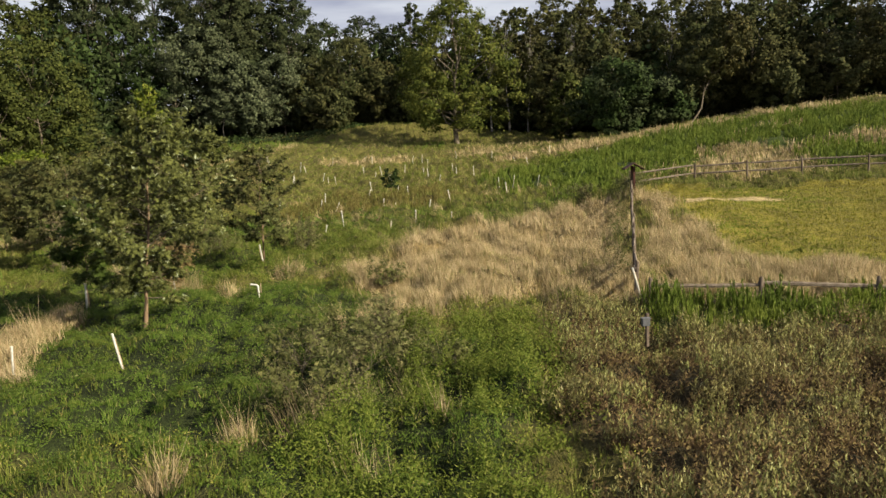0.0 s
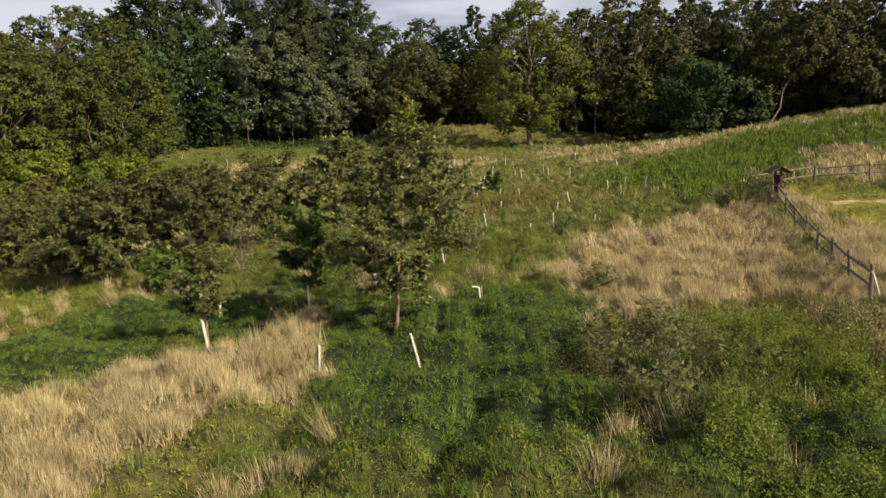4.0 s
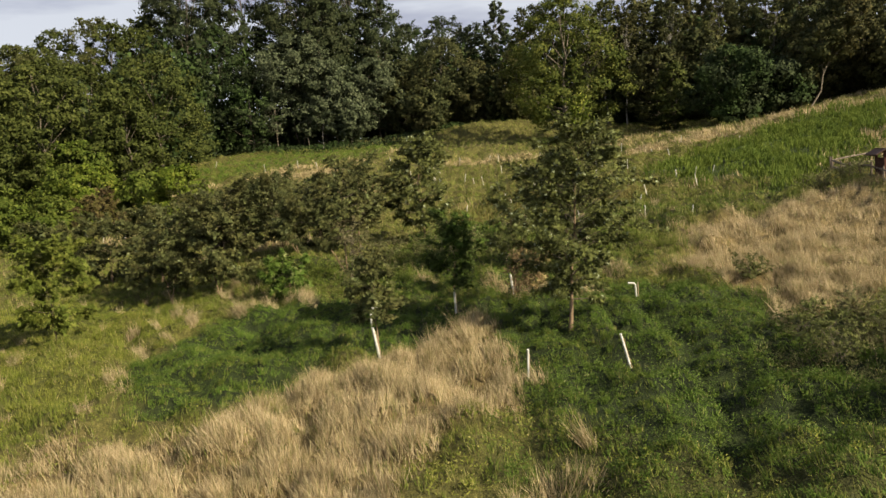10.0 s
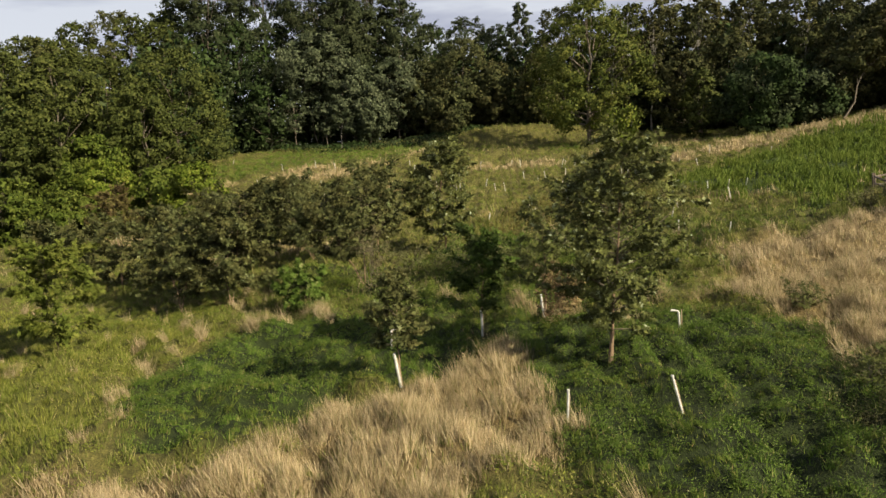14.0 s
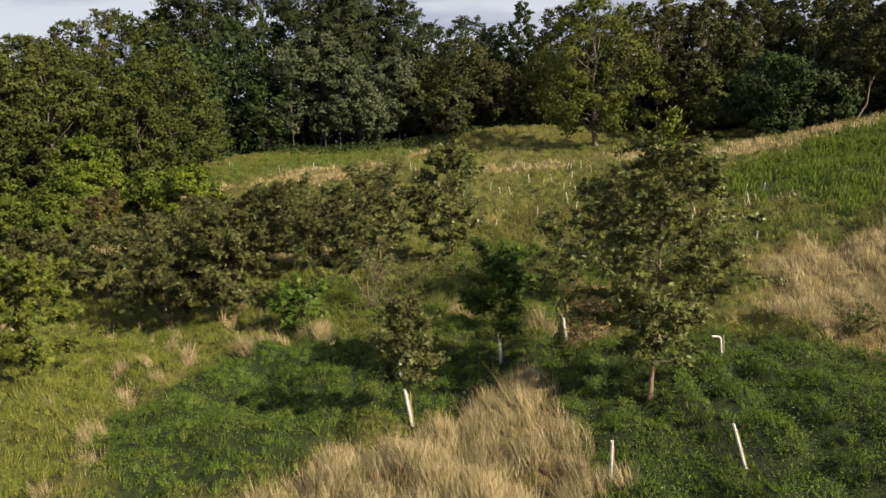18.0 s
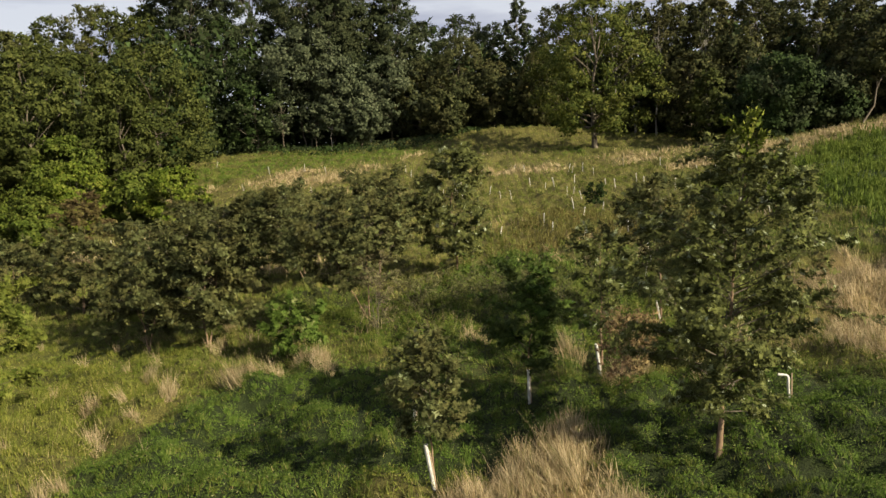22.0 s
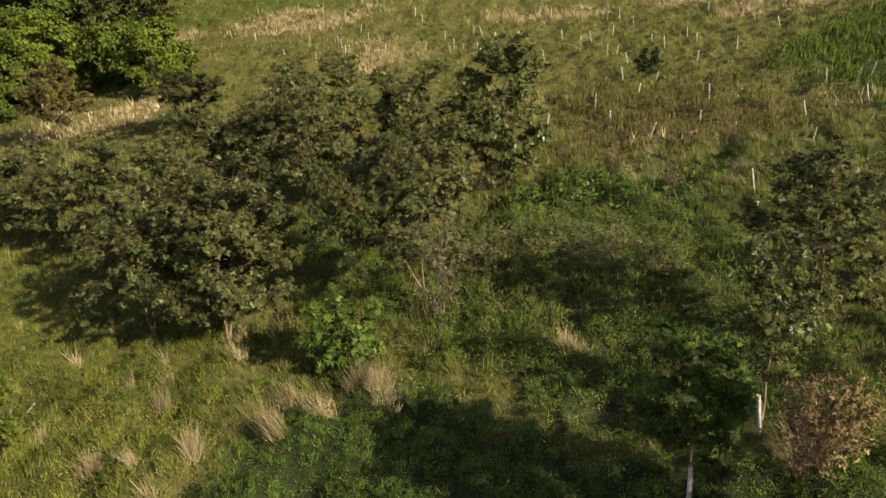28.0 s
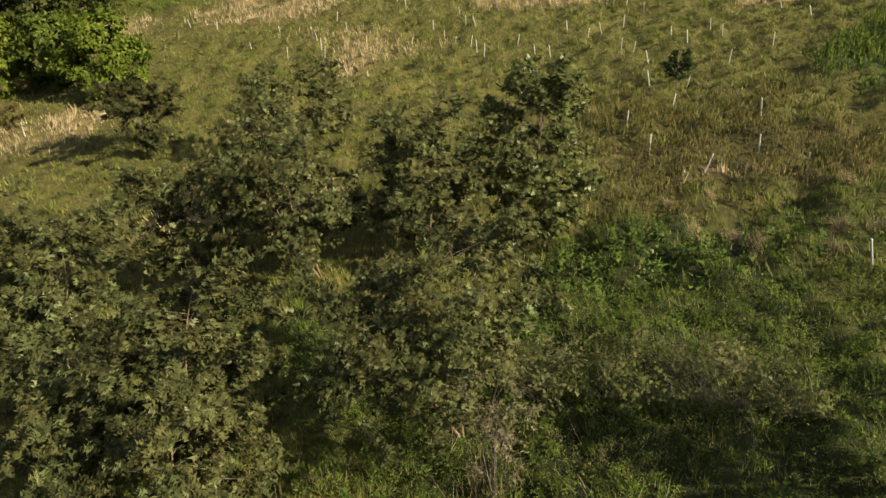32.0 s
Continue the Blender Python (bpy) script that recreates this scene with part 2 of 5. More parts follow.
RUSSET = foliage("russet_forest_leaf", [(0.0, (0.038, 0.040, 0.014)), (0.6, (0.074, 0.076, 0.024)), (1.0, (0.125, 0.118, 0.040))], drift=(0.8, 0.92, 0.8), scale=0.12)
GOLD = foliage("yellow_green_crown_leaf", [(0.0, (0.042, 0.056, 0.011)), (0.6, (0.090, 0.104, 0.019)), (1.0, (0.160, 0.162, 0.036))], drift=(0.75, 0.85, 0.8), scale=0.2)
# deep green bushes; also leaves coloured near black as shade inside the wood
EVER_SHADE = foliage("deep_green_and_shade_leaf", [(0.0, (0.016, 0.023, 0.009)), (0.7, (0.031, 0.043, 0.016)), (1.0, (0.075, 0.090, 0.042))], scale=0.2, through_light=0.2)
TWIG = foliage("dead_twig", [(0.0, (0.06, 0.045, 0.03)), (0.6, (0.12, 0.09, 0.06)), (1.0, (0.2, 0.16, 0.11))], through_light=0.02)
DEADBUSH = foliage("dead_rust_leaf", [(0.0, (0.105, 0.064, 0.038)), (0.6, (0.190, 0.119, 0.070)), (1.0, (0.341, 0.232, 0.135))], through_light=0.15)

BARK = rough_surface("grey_brown_bark", (0.085, 0.068, 0.050), (0.19, 0.16, 0.12), 7, bump=0.6, stretch_z=0.25)
PALEBARK = rough_surface("pale_tan_bark", (0.16, 0.105, 0.062), (0.29, 0.205, 0.13), 9, bump=0.4, stretch_z=0.3)
WHITEBARK = rough_surface("whitish_bark", (0.15, 0.135, 0.115), (0.30, 0.28, 0.25), 6, bump=0.4, stretch_z=0.3)
TUBE = rough_surface("white_tube_plastic", (0.52, 0.51, 0.46), (0.66, 0.65, 0.60), 3, rough=0.55, bump=0.05)
STAKE = rough_surface("stake_wood", (0.30, 0.22, 0.14), (0.44, 0.34, 0.23), 10, stretch_z=0.15)
RAIL = rough_surface("weathered_rail", (0.11, 0.085, 0.065), (0.25, 0.205, 0.165), 6, bump=0.7, stretch_z=1.0)
POST = rough_surface("weathered_post", (0.070, 0.050, 0.038), (0.17, 0.135, 0.105), 8, bump=0.7, stretch_z=0.2)
KIOSK = rough_surface("dark_red_brown_stain", (0.045, 0.018, 0.014), (0.085, 0.036, 0.026), 5, bump=0.3, stretch_z=0.3)
SHINGLE = rough_surface("roof_board", (0.075, 0.045, 0.035), (0.14, 0.085, 0.065), 6, bump=0.5)
GREYBOX = rough_surface("grey_box_paint", (0.075, 0.08, 0.09), (0.13, 0.135, 0.15), 4, rough=0.5, bump=0.1)


def ground_material():
    m, t, p = shader("meadow_soil_and_thatch", 0.95)
    at = t.nodes.new("ShaderNodeVertexColor")
    at.layer_name = "cover"
    geo = t.nodes.new("ShaderNodeNewGeometry")
    prev = at.outputs["Color"]
    for scale, lo, hi, f in ((0.5, 0.7, 1.2, 1.0), (4.0, 0.6, 1.3, 1.0), (22.0, 0.6, 1.35, 1.0)):
        n = t.nodes.new("ShaderNodeTexNoise")
        n.inputs["Scale"].default_value, n.inputs["Detail"].default_value = scale, 5
        t.links.new(geo.outputs["Position"], n.inputs["Vector"])
        r = ramp_node(t, [(0.32, (lo, lo, lo * 0.95)), (0.68, (hi, hi * 0.98, hi * 0.9))])
        t.links.new(n.outputs["Fac"], r.inputs["Fac"])
        mul = t.nodes.new("ShaderNodeMix")
        mul.data_type, mul.blend_type = "RGBA", "MULTIPLY"
        mul.inputs["Factor"].default_value = f
        t.links.new(prev, mul.inputs["A"])
        t.links.new(r.outputs["Color"], mul.inputs["B"])
        prev = mul.outputs["Result"]
    t.links.new(prev, p.inputs["Base Color"])
    b = t.nodes.new("ShaderNodeBump")
    b.inputs["Strength"].default_value, b.inputs["Distance"].default_value = 0.8, 0.12
    t.links.new(n.outputs["Fac"], b.inputs["Height"])
    t.links.new(b.outputs["Normal"], p.inputs["Normal"])
    return m


SOIL = ground_material()

# ---- the lie of the land ----
HILLS = [0.251, -2.701, -0.434, -1.035, -1.013, 2.293, -2.991, 3.08, -3.721, -0.594, -6.128, 0.365, -4.12,
         2.02, 1.059, -2.848, 3.118, -2.297, -0.495, 2.036, 3.27, -1.435, 4.946, -4.511, 2.235]


def land(x, y):
    """The height of the ground: a broad slope with soft swells, and a mound under the big tree."""
    x, y = np.asarray(x, float), np.asarray(y, float)
    z = 3.097 + 6.312 * np.tanh(x / 250) + 14.841 * np.tanh(y / 250)
    for i, w in enumerate(HILLS):
        cx, cy = (-75, -40, -5, 30, 65)[i % 5], (10, 45, 80, 115, 155)[i // 5]
        z = z + w * np.exp(-((x - cx) ** 2 + (y - cy) ** 2) / 2048.0)
    z = z - 1.7 * np.exp(-((x + 12) / 15) ** 2 - ((y - 135) / 8) ** 2) + 1.5 * np.exp(-((x + 7) / 13) ** 2 - ((y - 149) / 6) ** 2) - 1.6 * np.exp(-((x + 38) / 14) ** 2 - ((y - 144) / 13) ** 2)
    z = z - 1.1 * np.exp(-((x - 17) / 8) ** 2 - ((y - 129) / 10) ** 2)
    z = z + 0.9 * np.exp(-((x - 12) / 7) ** 2 - ((y - 48) / 7) ** 2)
    return z


def vnoise(x, y, size, seed=0):
    """Smooth value noise from 0 to 1 with lumps of about that size."""
    u, v = np.asarray(x, float) / size + 517.3 + seed * 13.7, np.asarray(y, float) / size + 291.9 + seed * 7.1
    i, j = np.floor(u).astype(np.int64), np.floor(v).astype(np.int64)
    f, g = u - i, v - j
    f, g = f * f * (3 - 2 * f), g * g * (3 - 2 * g)

    def hashed(a, b):
        n = (a * 374761393 + b * 668265263 + seed * 69069) & 0x7FFFFFFF
        n = ((n ^ (n >> 13)) * 1274126177) & 0x7FFFFFFF
        return ((n ^ (n >> 16)) & 0xFFFF) / 65535.0

    top = hashed(i, j) * (1 - f) + hashed(i + 1, j) * f
    low = hashed(i, j + 1) * (1 - f) + hashed(i + 1, j + 1) * f
    return top * (1 - g) + low * g


def tussocks(x, y, cell=1.25, seed=9):
    """Low rounded humps, one to a ragged cell, with creases between them."""
    x, y = np.asarray(x, float), np.asarray(y, float)
    i, j = np.floor(x / cell), np.floor(y / cell)
    best = np.zeros(x.shape)
    for a in (-1, 0, 1):
        for b in (-1, 0, 1):
            u, v = i + a, j + b
            cx = (u + 0.1 + 0.8 * vnoise(u * 7.31, v * 5.17, 1.0, seed)) * cell
            cy = (v + 0.1 + 0.8 * vnoise(u * 3.77, v * 9.43, 1.0, seed + 1)) * cell
            r = cell * (0.35 + 0.75 * vnoise(u * 4.1, v * 6.3, 1.0, seed + 2))
            best = np.maximum(best, r * np.clip(1 - ((x - cx) ** 2 + (y - cy) ** 2) / (r * r), 0, 1))
    return best


# trodden places where tubes and tufts stand
LEVEL_SPOTS = [(-12.5, 21.05, -0.1), (-9.4, 21.15, 0.0), (-7.5, 29.6, -0.12), (-11.35, 16.6, -0.25)]


def lumps(x, y):
    """Small relief of the ground."""
    z = 0.6 * tussocks(x, y) + 0.22 * tussocks(x, y, 2.7, 19) + 0.12 * (vnoise(x, y, 0.7, 4) - 0.5) + 0.35 * (vnoise(x, y, 4.5, 5) - 0.5) - 0.66
    z = z * (1 - 0.88 * np.exp(-((x - 27) / 14) ** 4 - ((y - 42) / 15) ** 4)) - 0.1
    for cx, cy, level in LEVEL_SPOTS:
        g = np.exp(-((x - cx) ** 2 + (y - cy) ** 2) / 1.4)
        z = z * (1 - g) + level * g
    return z


def height(x, y):
    return land(x, y) + lumps(x, y)


SLOPE_BOX, SLOPE_STEP = (-80.0, 5.0, 70.0, 155.0), 0.3
_gx, _gy = np.arange(SLOPE_BOX[0], SLOPE_BOX[2], SLOPE_STEP), np.arange(SLOPE_BOX[1], SLOPE_BOX[3], SLOPE_STEP)
SLOPE_Y, SLOPE_X = np.gradient(height(*np.meshgrid(_gx, _gy)), SLOPE_STEP)


def upward(x, y):
    """The ground's own upward direction, humps included."""
    i = np.clip(((x - SLOPE_BOX[0]) / SLOPE_STEP).astype(int), 0, len(_gx) - 1)
    j = np.clip(((y - SLOPE_BOX[1]) / SLOPE_STEP).astype(int), 0, len(_gy) - 1)
    n = np.stack([-SLOPE_X[j, i], -SLOPE_Y[j, i], np.ones(len(x))], 1)
    return n / np.linalg.norm(n, axis=1)[:, None]


def inside(x, y, outline, soft=1.2, ragged=1.6, seed=1):
    """How far a place belongs to a patch: 1 inside, 0 outside, with a ragged soft edge."""
    x, y = np.asarray(x, float), np.asarray(y, float)
    n = len(outline)
    within = np.zeros(x.shape, bool)
    gap = np.full(x.shape, 1e9)
    for k in range(n):
        (ax, ay), (bx, by) = outline[k], outline[(k + 1) % n]
        cross = (ay > y) != (by > y)
        slope = (bx - ax) * (y - ay) / (by - ay if abs(by - ay) > 1e-9 else 1e-9) + ax
        within ^= cross & (x < slope)
        dx, dy = bx - ax, by - ay
        s = np.clip(((x - ax) * dx + (y - ay) * dy) / (dx * dx + dy * dy + 1e-9), 0, 1)
        gap = np.minimum(gap, np.hypot(x - ax - s * dx, y - ay - s * dy))
    d = np.where(within, gap, -gap) + ragged * (vnoise(x, y, 3.0, seed) - 0.5) * 2 + ragged * 0.5 * (vnoise(x, y, 0.9, seed + 1) - 0.5) * 2
    return np.clip(d / soft + 0.5, 0, 1)


def strip(x, y, line, half, seed=1):
    """A patch along a line, half that wide."""
    d = np.full(np.asarray(x, float).shape, 1e9)
    for (ax, ay), (bx, by) in zip(line, line[1:]):
        dx, dy = bx - ax, by - ay
        s = np.clip(((x - ax) * dx + (y - ay) * dy) / (dx * dx + dy * dy), 0, 1)
        d = np.minimum(d, np.hypot(x - ax - s * dx, y - ay - s * dy))
    return np.clip((half - d + half * 1.2 * (vnoise(x, y, 2.5, seed) - 0.5)) / (0.5 * half) + 0.5, 0, 1)


STRAW_BY_FENCE = [(-5.4, 33.8), (-3.6, 37.5), (-1.6, 43.8), (4.0, 47.8), (10.3, 49.4), (10.2, 42.0), (6.6, 26.5), (2.4, 27.6), (-1.9, 25.3), (-3.0, 30.0)]
STRAW_NEAR = [(-24, 10), (-29.5, 21.1), (-22.1, 20.1), (-19.7, 23.0), (-16.4, 25.0), (-14.4, 27.3), (-13.4, 22.6), (-13.8, 18.6), (-15.9, 18.3), (-16.0, 10)]
STRAW_INSIDE = [(12.0, 47.5), (14.5, 51.0), (12.3, 34.0), (17.5, 29.6), (27, 26), (24.5, 21.6), (7.0, 25.2)]
PADDOCK = [(14.5, 59.5), (29.5, 54.0), (46, 46), (40, 28), (18.8, 30.5), (13.0, 33.6), (12.7, 40.9)]
WITHERED = [(3.9, 24.0), (6.2, 23.6), (14.5, 22.0), (26, 20), (22, 6), (2.4, 6), (2.8, 16.7)]
TALL_GREEN = [(5.4, 25.4), (9, 24.6), (14.2, 23.6), (15.5, 21.2), (10.6, 21.4), (6.2, 22.4)]
LUSH_NEAR = [(-14, 22.5), (-11.4, 32), (-6, 33.5), (-1.7, 25.2), (2.6, 19.3), (1.6, 6), (-2.0, 6), (-4.0, 14.6), (-8.0, 15.4), (-11.5, 17.6), (-13, 19.5)]
LUSH_LOW = [(-13.0, 19.0), (-11.0, 18.0), (-3.5, 15.2), (-1.5, 14.0), (-1.5, 6), (-11.0, 6), (-12.5, 14.0)]
LUSH_OVAL = [(-26.5, 32.9), (-24.9, 38.1), (-19, 33.5), (-12, 31.5), (-12, 27), (-19.6, 26.4), (-20, 22.6), (-24.6, 21.9), (-28.2, 28.2)]
LUSH_MID = [(-22, 37.5), (-26.5, 43), (-30, 54), (-22, 51), (-14, 57), (-3, 57.5), (7, 57.5), (10, 51.5), (3.5, 49.4), (-2, 46), (-7, 34), (-14, 33)]
SCRUB_NEAR = [(-5.6, 23.6), (-1.8, 24.0), (-0.6, 20.2), (-0.8, 15.2), (-3.8, 15.0), (-4.4, 18)]
SCRUB_MID = [(-21.5, 45.6), (-18, 47), (-13.5, 45.5), (-11.5, 42.4), (-16, 41.2), (-21, 40.6)]
HILL_WEED = [(4.5, 80), (10, 84), (20, 93), (34.8, 106), (44.5, 96), (60, 86), (62, 62), (40, 60), (22.4, 66), (9.3, 57)]
HILL_GAP = [(22.5, 69), (28.5, 80), (33, 74), (32, 63)]
RUSTY = [(-11.5, 74), (-0.8, 73), (0, 58.5), (-12.5, 57.5), (-14.5, 64)]
GOLDEN_LEFT = [(-28, 18), (-28.5, 30), (-27, 38), (-31, 44), (-60, 50), (-60, 10)]
MOUND_GREEN = [(-6, 121), (0, 118.5), (8, 119), (15, 123), (12, 129), (4, 131), (-3, 128)]
FAR_GREEN = [(-66, 122), (-58, 116), (-30, 122), (-24, 140), (-50, 152)]
RIDGE_STRAW = [(12, 101), (24, 104.5), (38, 110), (48, 104)]
LEFT_STRAW = [(-56, 113), (-40, 108), (-30, 111), (-25, 125), (-33, 119), (-50, 117.5)]
SAND_A = [(16.3, 48.4), (18.9, 49.2), (21.5, 49.5)]


def covers(x, y):
    """What grows where: the share of each kind of cover."""
    c = {}
    c["sand"] = strip(x, y, SAND_A, 0.8, 31)
    c["field"] = inside(x, y, PADDOCK, 1.5, 1.5, 11)
    c["straw"] = np.max([inside(x, y, STRAW_BY_FENCE, 1.5, 1.4, 12), inside(x, y, STRAW_NEAR, 0.9, 1.0, 13), inside(x, y, STRAW_INSIDE, 1.0, 1.2, 14)], axis=0)
    c["ridge"] = np.max([strip(x, y, RIDGE_STRAW, 4.0, 15) * np.clip(vnoise(x, y, 3.0, 35) * 2.2 - 0.3, 0, 1), inside(x, y, LEFT_STRAW, 5, 4, 16) * np.clip(vnoise(x, y, 3.5, 36) * 2.4 - 0.6, 0, 1),
                         0.8 * inside(x, y, HILL_GAP, 1.5, 2, 17), 0.75 * np.clip(vnoise(x, y, 7.0, 37) * 5 - 3.4, 0, 1) * (y > 60) * (y < 125)], axis=0)
    c["withered"] = inside(x, y, WITHERED, 0.8, 0.9, 18)
    c["tall"] = inside(x, y, TALL_GREEN, 0.8, 0.7, 19)
    c["lush"] = np.max([inside(x, y, LUSH_NEAR, 1.2, 1.2, 20), inside(x, y, LUSH_OVAL, 1.0, 0.9, 21), 0.6 * inside(x, y, LUSH_LOW, 1.5, 1.5, 30), np.where(x < -9, 0.85, 0.5) * inside(x, y, LUSH_MID, 2, 2, 22)], axis=0)
    c["hill"] = inside(x, y, HILL_WEED, 2, 2.5, 23) * (1 - inside(x, y, HILL_GAP, 1.5, 2, 17))
    c["rusty"] = inside(x, y, RUSTY, 3, 3, 24)
    c["golden"] = np.maximum(inside(x, y, GOLDEN_LEFT, 2.5, 2.5, 25), 0.9 * np.maximum(inside(x, y, FAR_GREEN, 4, 4, 28), inside(x, y, MOUND_GREEN, 3, 2, 29)))
    left = np.ones(np.asarray(x, float).shape)
    for k in ("sand", "tall", "straw", "field", "withered", "ridge", "lush", "hill", "rusty", "golden"):
        c[k] = c[k] * left
        left = left - c[k]
    c["meadow"] = left
    return c


# lush soil is set extra dark, to add shade in creases between tussocks
TONE = dict(sand=(0.46, 0.37, 0.24), field=(0.17, 0.155, 0.030), straw=(0.15, 0.115, 0.060), withered=(0.050, 0.042, 0.022), tall=(0.04, 0.06, 0.012),
            ridge=(0.20, 0.16, 0.082), lush=(0.022, 0.034, 0.009), hill=(0.040, 0.062, 0.013), rusty=(0.078, 0.070, 0.026), golden=(0.085, 0.092, 0.022), meadow=(0.105, 0.100, 0.032))


def unit_rows(a):
    return a / (np.linalg.norm(a, axis=1)[:, None] + 1e-9)


def fast_mesh(name, verts, faces, sides, lie=None):
    """A mesh from arrays: faces of that many sides each; lie: the way that each corner's leaf or blade faces."""
    me = bpy.data.meshes.new(name)
    n = len(faces)
    me.vertices.add(len(verts))
    me.vertices.foreach_set("co", np.ascontiguousarray(verts, dtype=np.float32).ravel())
    me.loops.add(n * sides)
    me.loops.foreach_set("vertex_index", np.ascontiguousarray(faces, dtype=np.int32).ravel())
    me.polygons.add(n)
    me.polygons.foreach_set("loop_start", np.arange(0, n * sides, sides, dtype=np.int32))
    me.polygons.foreach_set("loop_total", np.full(n, sides, dtype=np.int32))
    me.update(calc_edges=True)
    if lie is not None:
        at = me.attributes.new("lie", "FLOAT_VECTOR", "POINT")
        at.data.foreach_set("vector", np.ascontiguousarray(lie, dtype=np.float32).ravel())
    return me


def put(name, me, material, parent=None, label=""):
    """Links a mesh as one object, under its thing if one is given."""
    me.materials.append(material)
    ob = new(name, me)
    if parent:
        ob.parent = parent
    return tagged(ob, label)


def part(name, bm, material, parent=None, label="", smooth=False):
    me = bpy.data.meshes.new(name)
    bm.to_mesh(me)
    bm.free()
    if smooth:
        me.shade_smooth()
    return put(name, me, material, parent, label)


def spread(lo, hi, step, far, ratio=1.25):
    """Grid lines: even steps from lo to hi, then wider and wider out to far."""
    mid = list(np.arange(lo, hi + step * 0.5, step))
    s, a = step, []
    v = hi
    while v < far:
        s *= ratio
        v += s
        a.append(v)
    s, b, v = step, [], lo
    while v > -far:
        s *= ratio
        v -= s
        b.append(v)
    return np.array(b[::-1] + mid + a)


def build_ground():
    gx = np.unique(np.concatenate([spread(-75, 60, 1.0, 2600), np.arange(-46, 30, 0.5)]))
    gy = np.unique(np.concatenate([spread(6, 152, 1.0, 2600), np.arange(8, 104, 0.5)]))
    X, Y = np.meshgrid(gx, gy)
    near = np.exp(-np.maximum(0, np.hypot((X + 5) / 90, (Y - 70) / 90) - 1) * 4)
    Z = land(X, Y) + lumps(X, Y) * near
    V = np.stack([X.ravel(), Y.ravel(), Z.ravel()], 1)
    nx, ny = len(gx), len(gy)
    k = (np.arange(ny - 1)[:, None] * nx + np.arange(nx - 1)[None, :]).ravel()
    me = fast_mesh("ground", V, np.stack([k, k + 1, k + nx + 1, k + nx], 1), 4)
    c = covers(V[:, 0], V[:, 1])
    rgb = sum(c[n][:, None] * np.array(TONE[n])[None, :] for n in TONE)
    at = me.color_attributes.new("cover", "FLOAT_COLOR", "POINT")
    at.data.foreach_set("color", np.concatenate([rgb, np.ones((len(rgb), 1))], 1).astype(np.float32).ravel())
    me.shade_smooth()
    return tagged(put("ground", me, SOIL), "rolling meadow ground with grass, thatch and bare patches", "ground", kind="structure")


build_ground()


# ---- grasses and weeds ----
def scatter(rng, box, per_m2, share):
    """Random places in a box, kept by the share of their cover."""
    x0, y0, x1, y1 = box
    n = int((x1 - x0) * (y1 - y0) * per_m2)
    x, y = rng.uniform(x0, x1, n), rng.uniform(y0, y1, n)
    keep = rng.random(n) < share(x, y)
    return x[keep], y[keep]


def blades(rng, x, y, tall, wide, lean=0.35, tuft=0.0, drop=0.03, wind=0.6):
    """One narrow triangle a blade, standing on the ground; with tuft they gather into clumps that lean apart."""
    n = len(x)
    if tuft:
        cx, cy = (np.floor(x / tuft) + 0.5 + 0.8 * (vnoise(x // tuft * 7.3, y // tuft * 5.1, 1.0, 8) - 0.5)) * tuft, (np.floor(y / tuft) + 0.5 + 0.8 * (vnoise(x // tuft * 3.7, y // tuft * 9.9, 1.0, 9) - 0.5)) * tuft
        q = rng.uniform(0.25, 0.9, n)
        x, y = cx + (x - cx) * q, cy + (y - cy) * q
        ox, oy = (x - cx) / tuft, (y - cy) / tuft
        grow = 0.35 + 1.05 * vnoise(cx * 3, cy * 3, 1.0, 10)
    else:
        ox, oy, grow = np.zeros(n), np.zeros(n), 1.0
    h = tall * rng.uniform(0.55, 1.15, n) * grow
    a = rng.uniform(0, 2 * np.pi, n)
    w = wide * rng.uniform(0.6, 1.3, n) * 0.5
    dx, dy = np.cos(a) * w, np.sin(a) * w
    tip = rng.uniform(0, 2 * np.pi, n)
    amount = lean * h * rng.uniform(0.1, 1.0, n)
    tx, ty = x + np.cos(tip) * amount + ox * h * 0.8 - 0.12 * h, y + np.sin(tip) * amount + oy * h * 0.8 + 0.04 * h
    tx, ty = tx + wind * h * (vnoise(x, y, 1.6, 61) - 0.5), ty + wind * h * (vnoise(x, y, 1.6, 62) - 0.5)
    z = height(x, y) - drop
    V = np.stack([np.stack([x - dx, y - dy, z], 1), np.stack([x + dx, y + dy, z], 1), np.stack([tx, ty, z + h + drop], 1)], 1).reshape(-1, 3)
    return V


def leafy(rng, x, y, tall, leaf, count, spread_out=0.16, rise=0.5, ratio=0.26, start=0.0):
    """Upright weeds: leaves as small kites up a stem, larger below, pointing up and out."""
    n = len(x)
    h = np.repeat(tall * rng.uniform(0.6, 1.15, n), count)
    bend = np.repeat(rng.normal(0, 0.10, (n, 2)), count, 0)
    px, py = np.repeat(x, count), np.repeat(y, count)
    z0 = np.repeat(height(x, y), count)
    u = start + (1 - start) * np.tile((np.arange(count) + 0.5) / count, n)
    m = n * count
    a = rng.uniform(0, 2 * np.pi, m)
    size = leaf * rng.uniform(0.6, 1.3, m) * (1.15 - 0.6 * u)
    base = np.stack([px + bend[:, 0] * h * u, py + bend[:, 1] * h * u, z0 + h * u * 0.92], 1)
    up = rise * rng.uniform(0.2, 1.6, m)
    d = np.stack([np.cos(a), np.sin(a), up], 1)
    d /= np.linalg.norm(d, axis=1)[:, None]
    base += d * (spread_out * (1 - 0.7 * u) * rng.random(m))[:, None]
    return kites(base, d, size, ratio, rng)


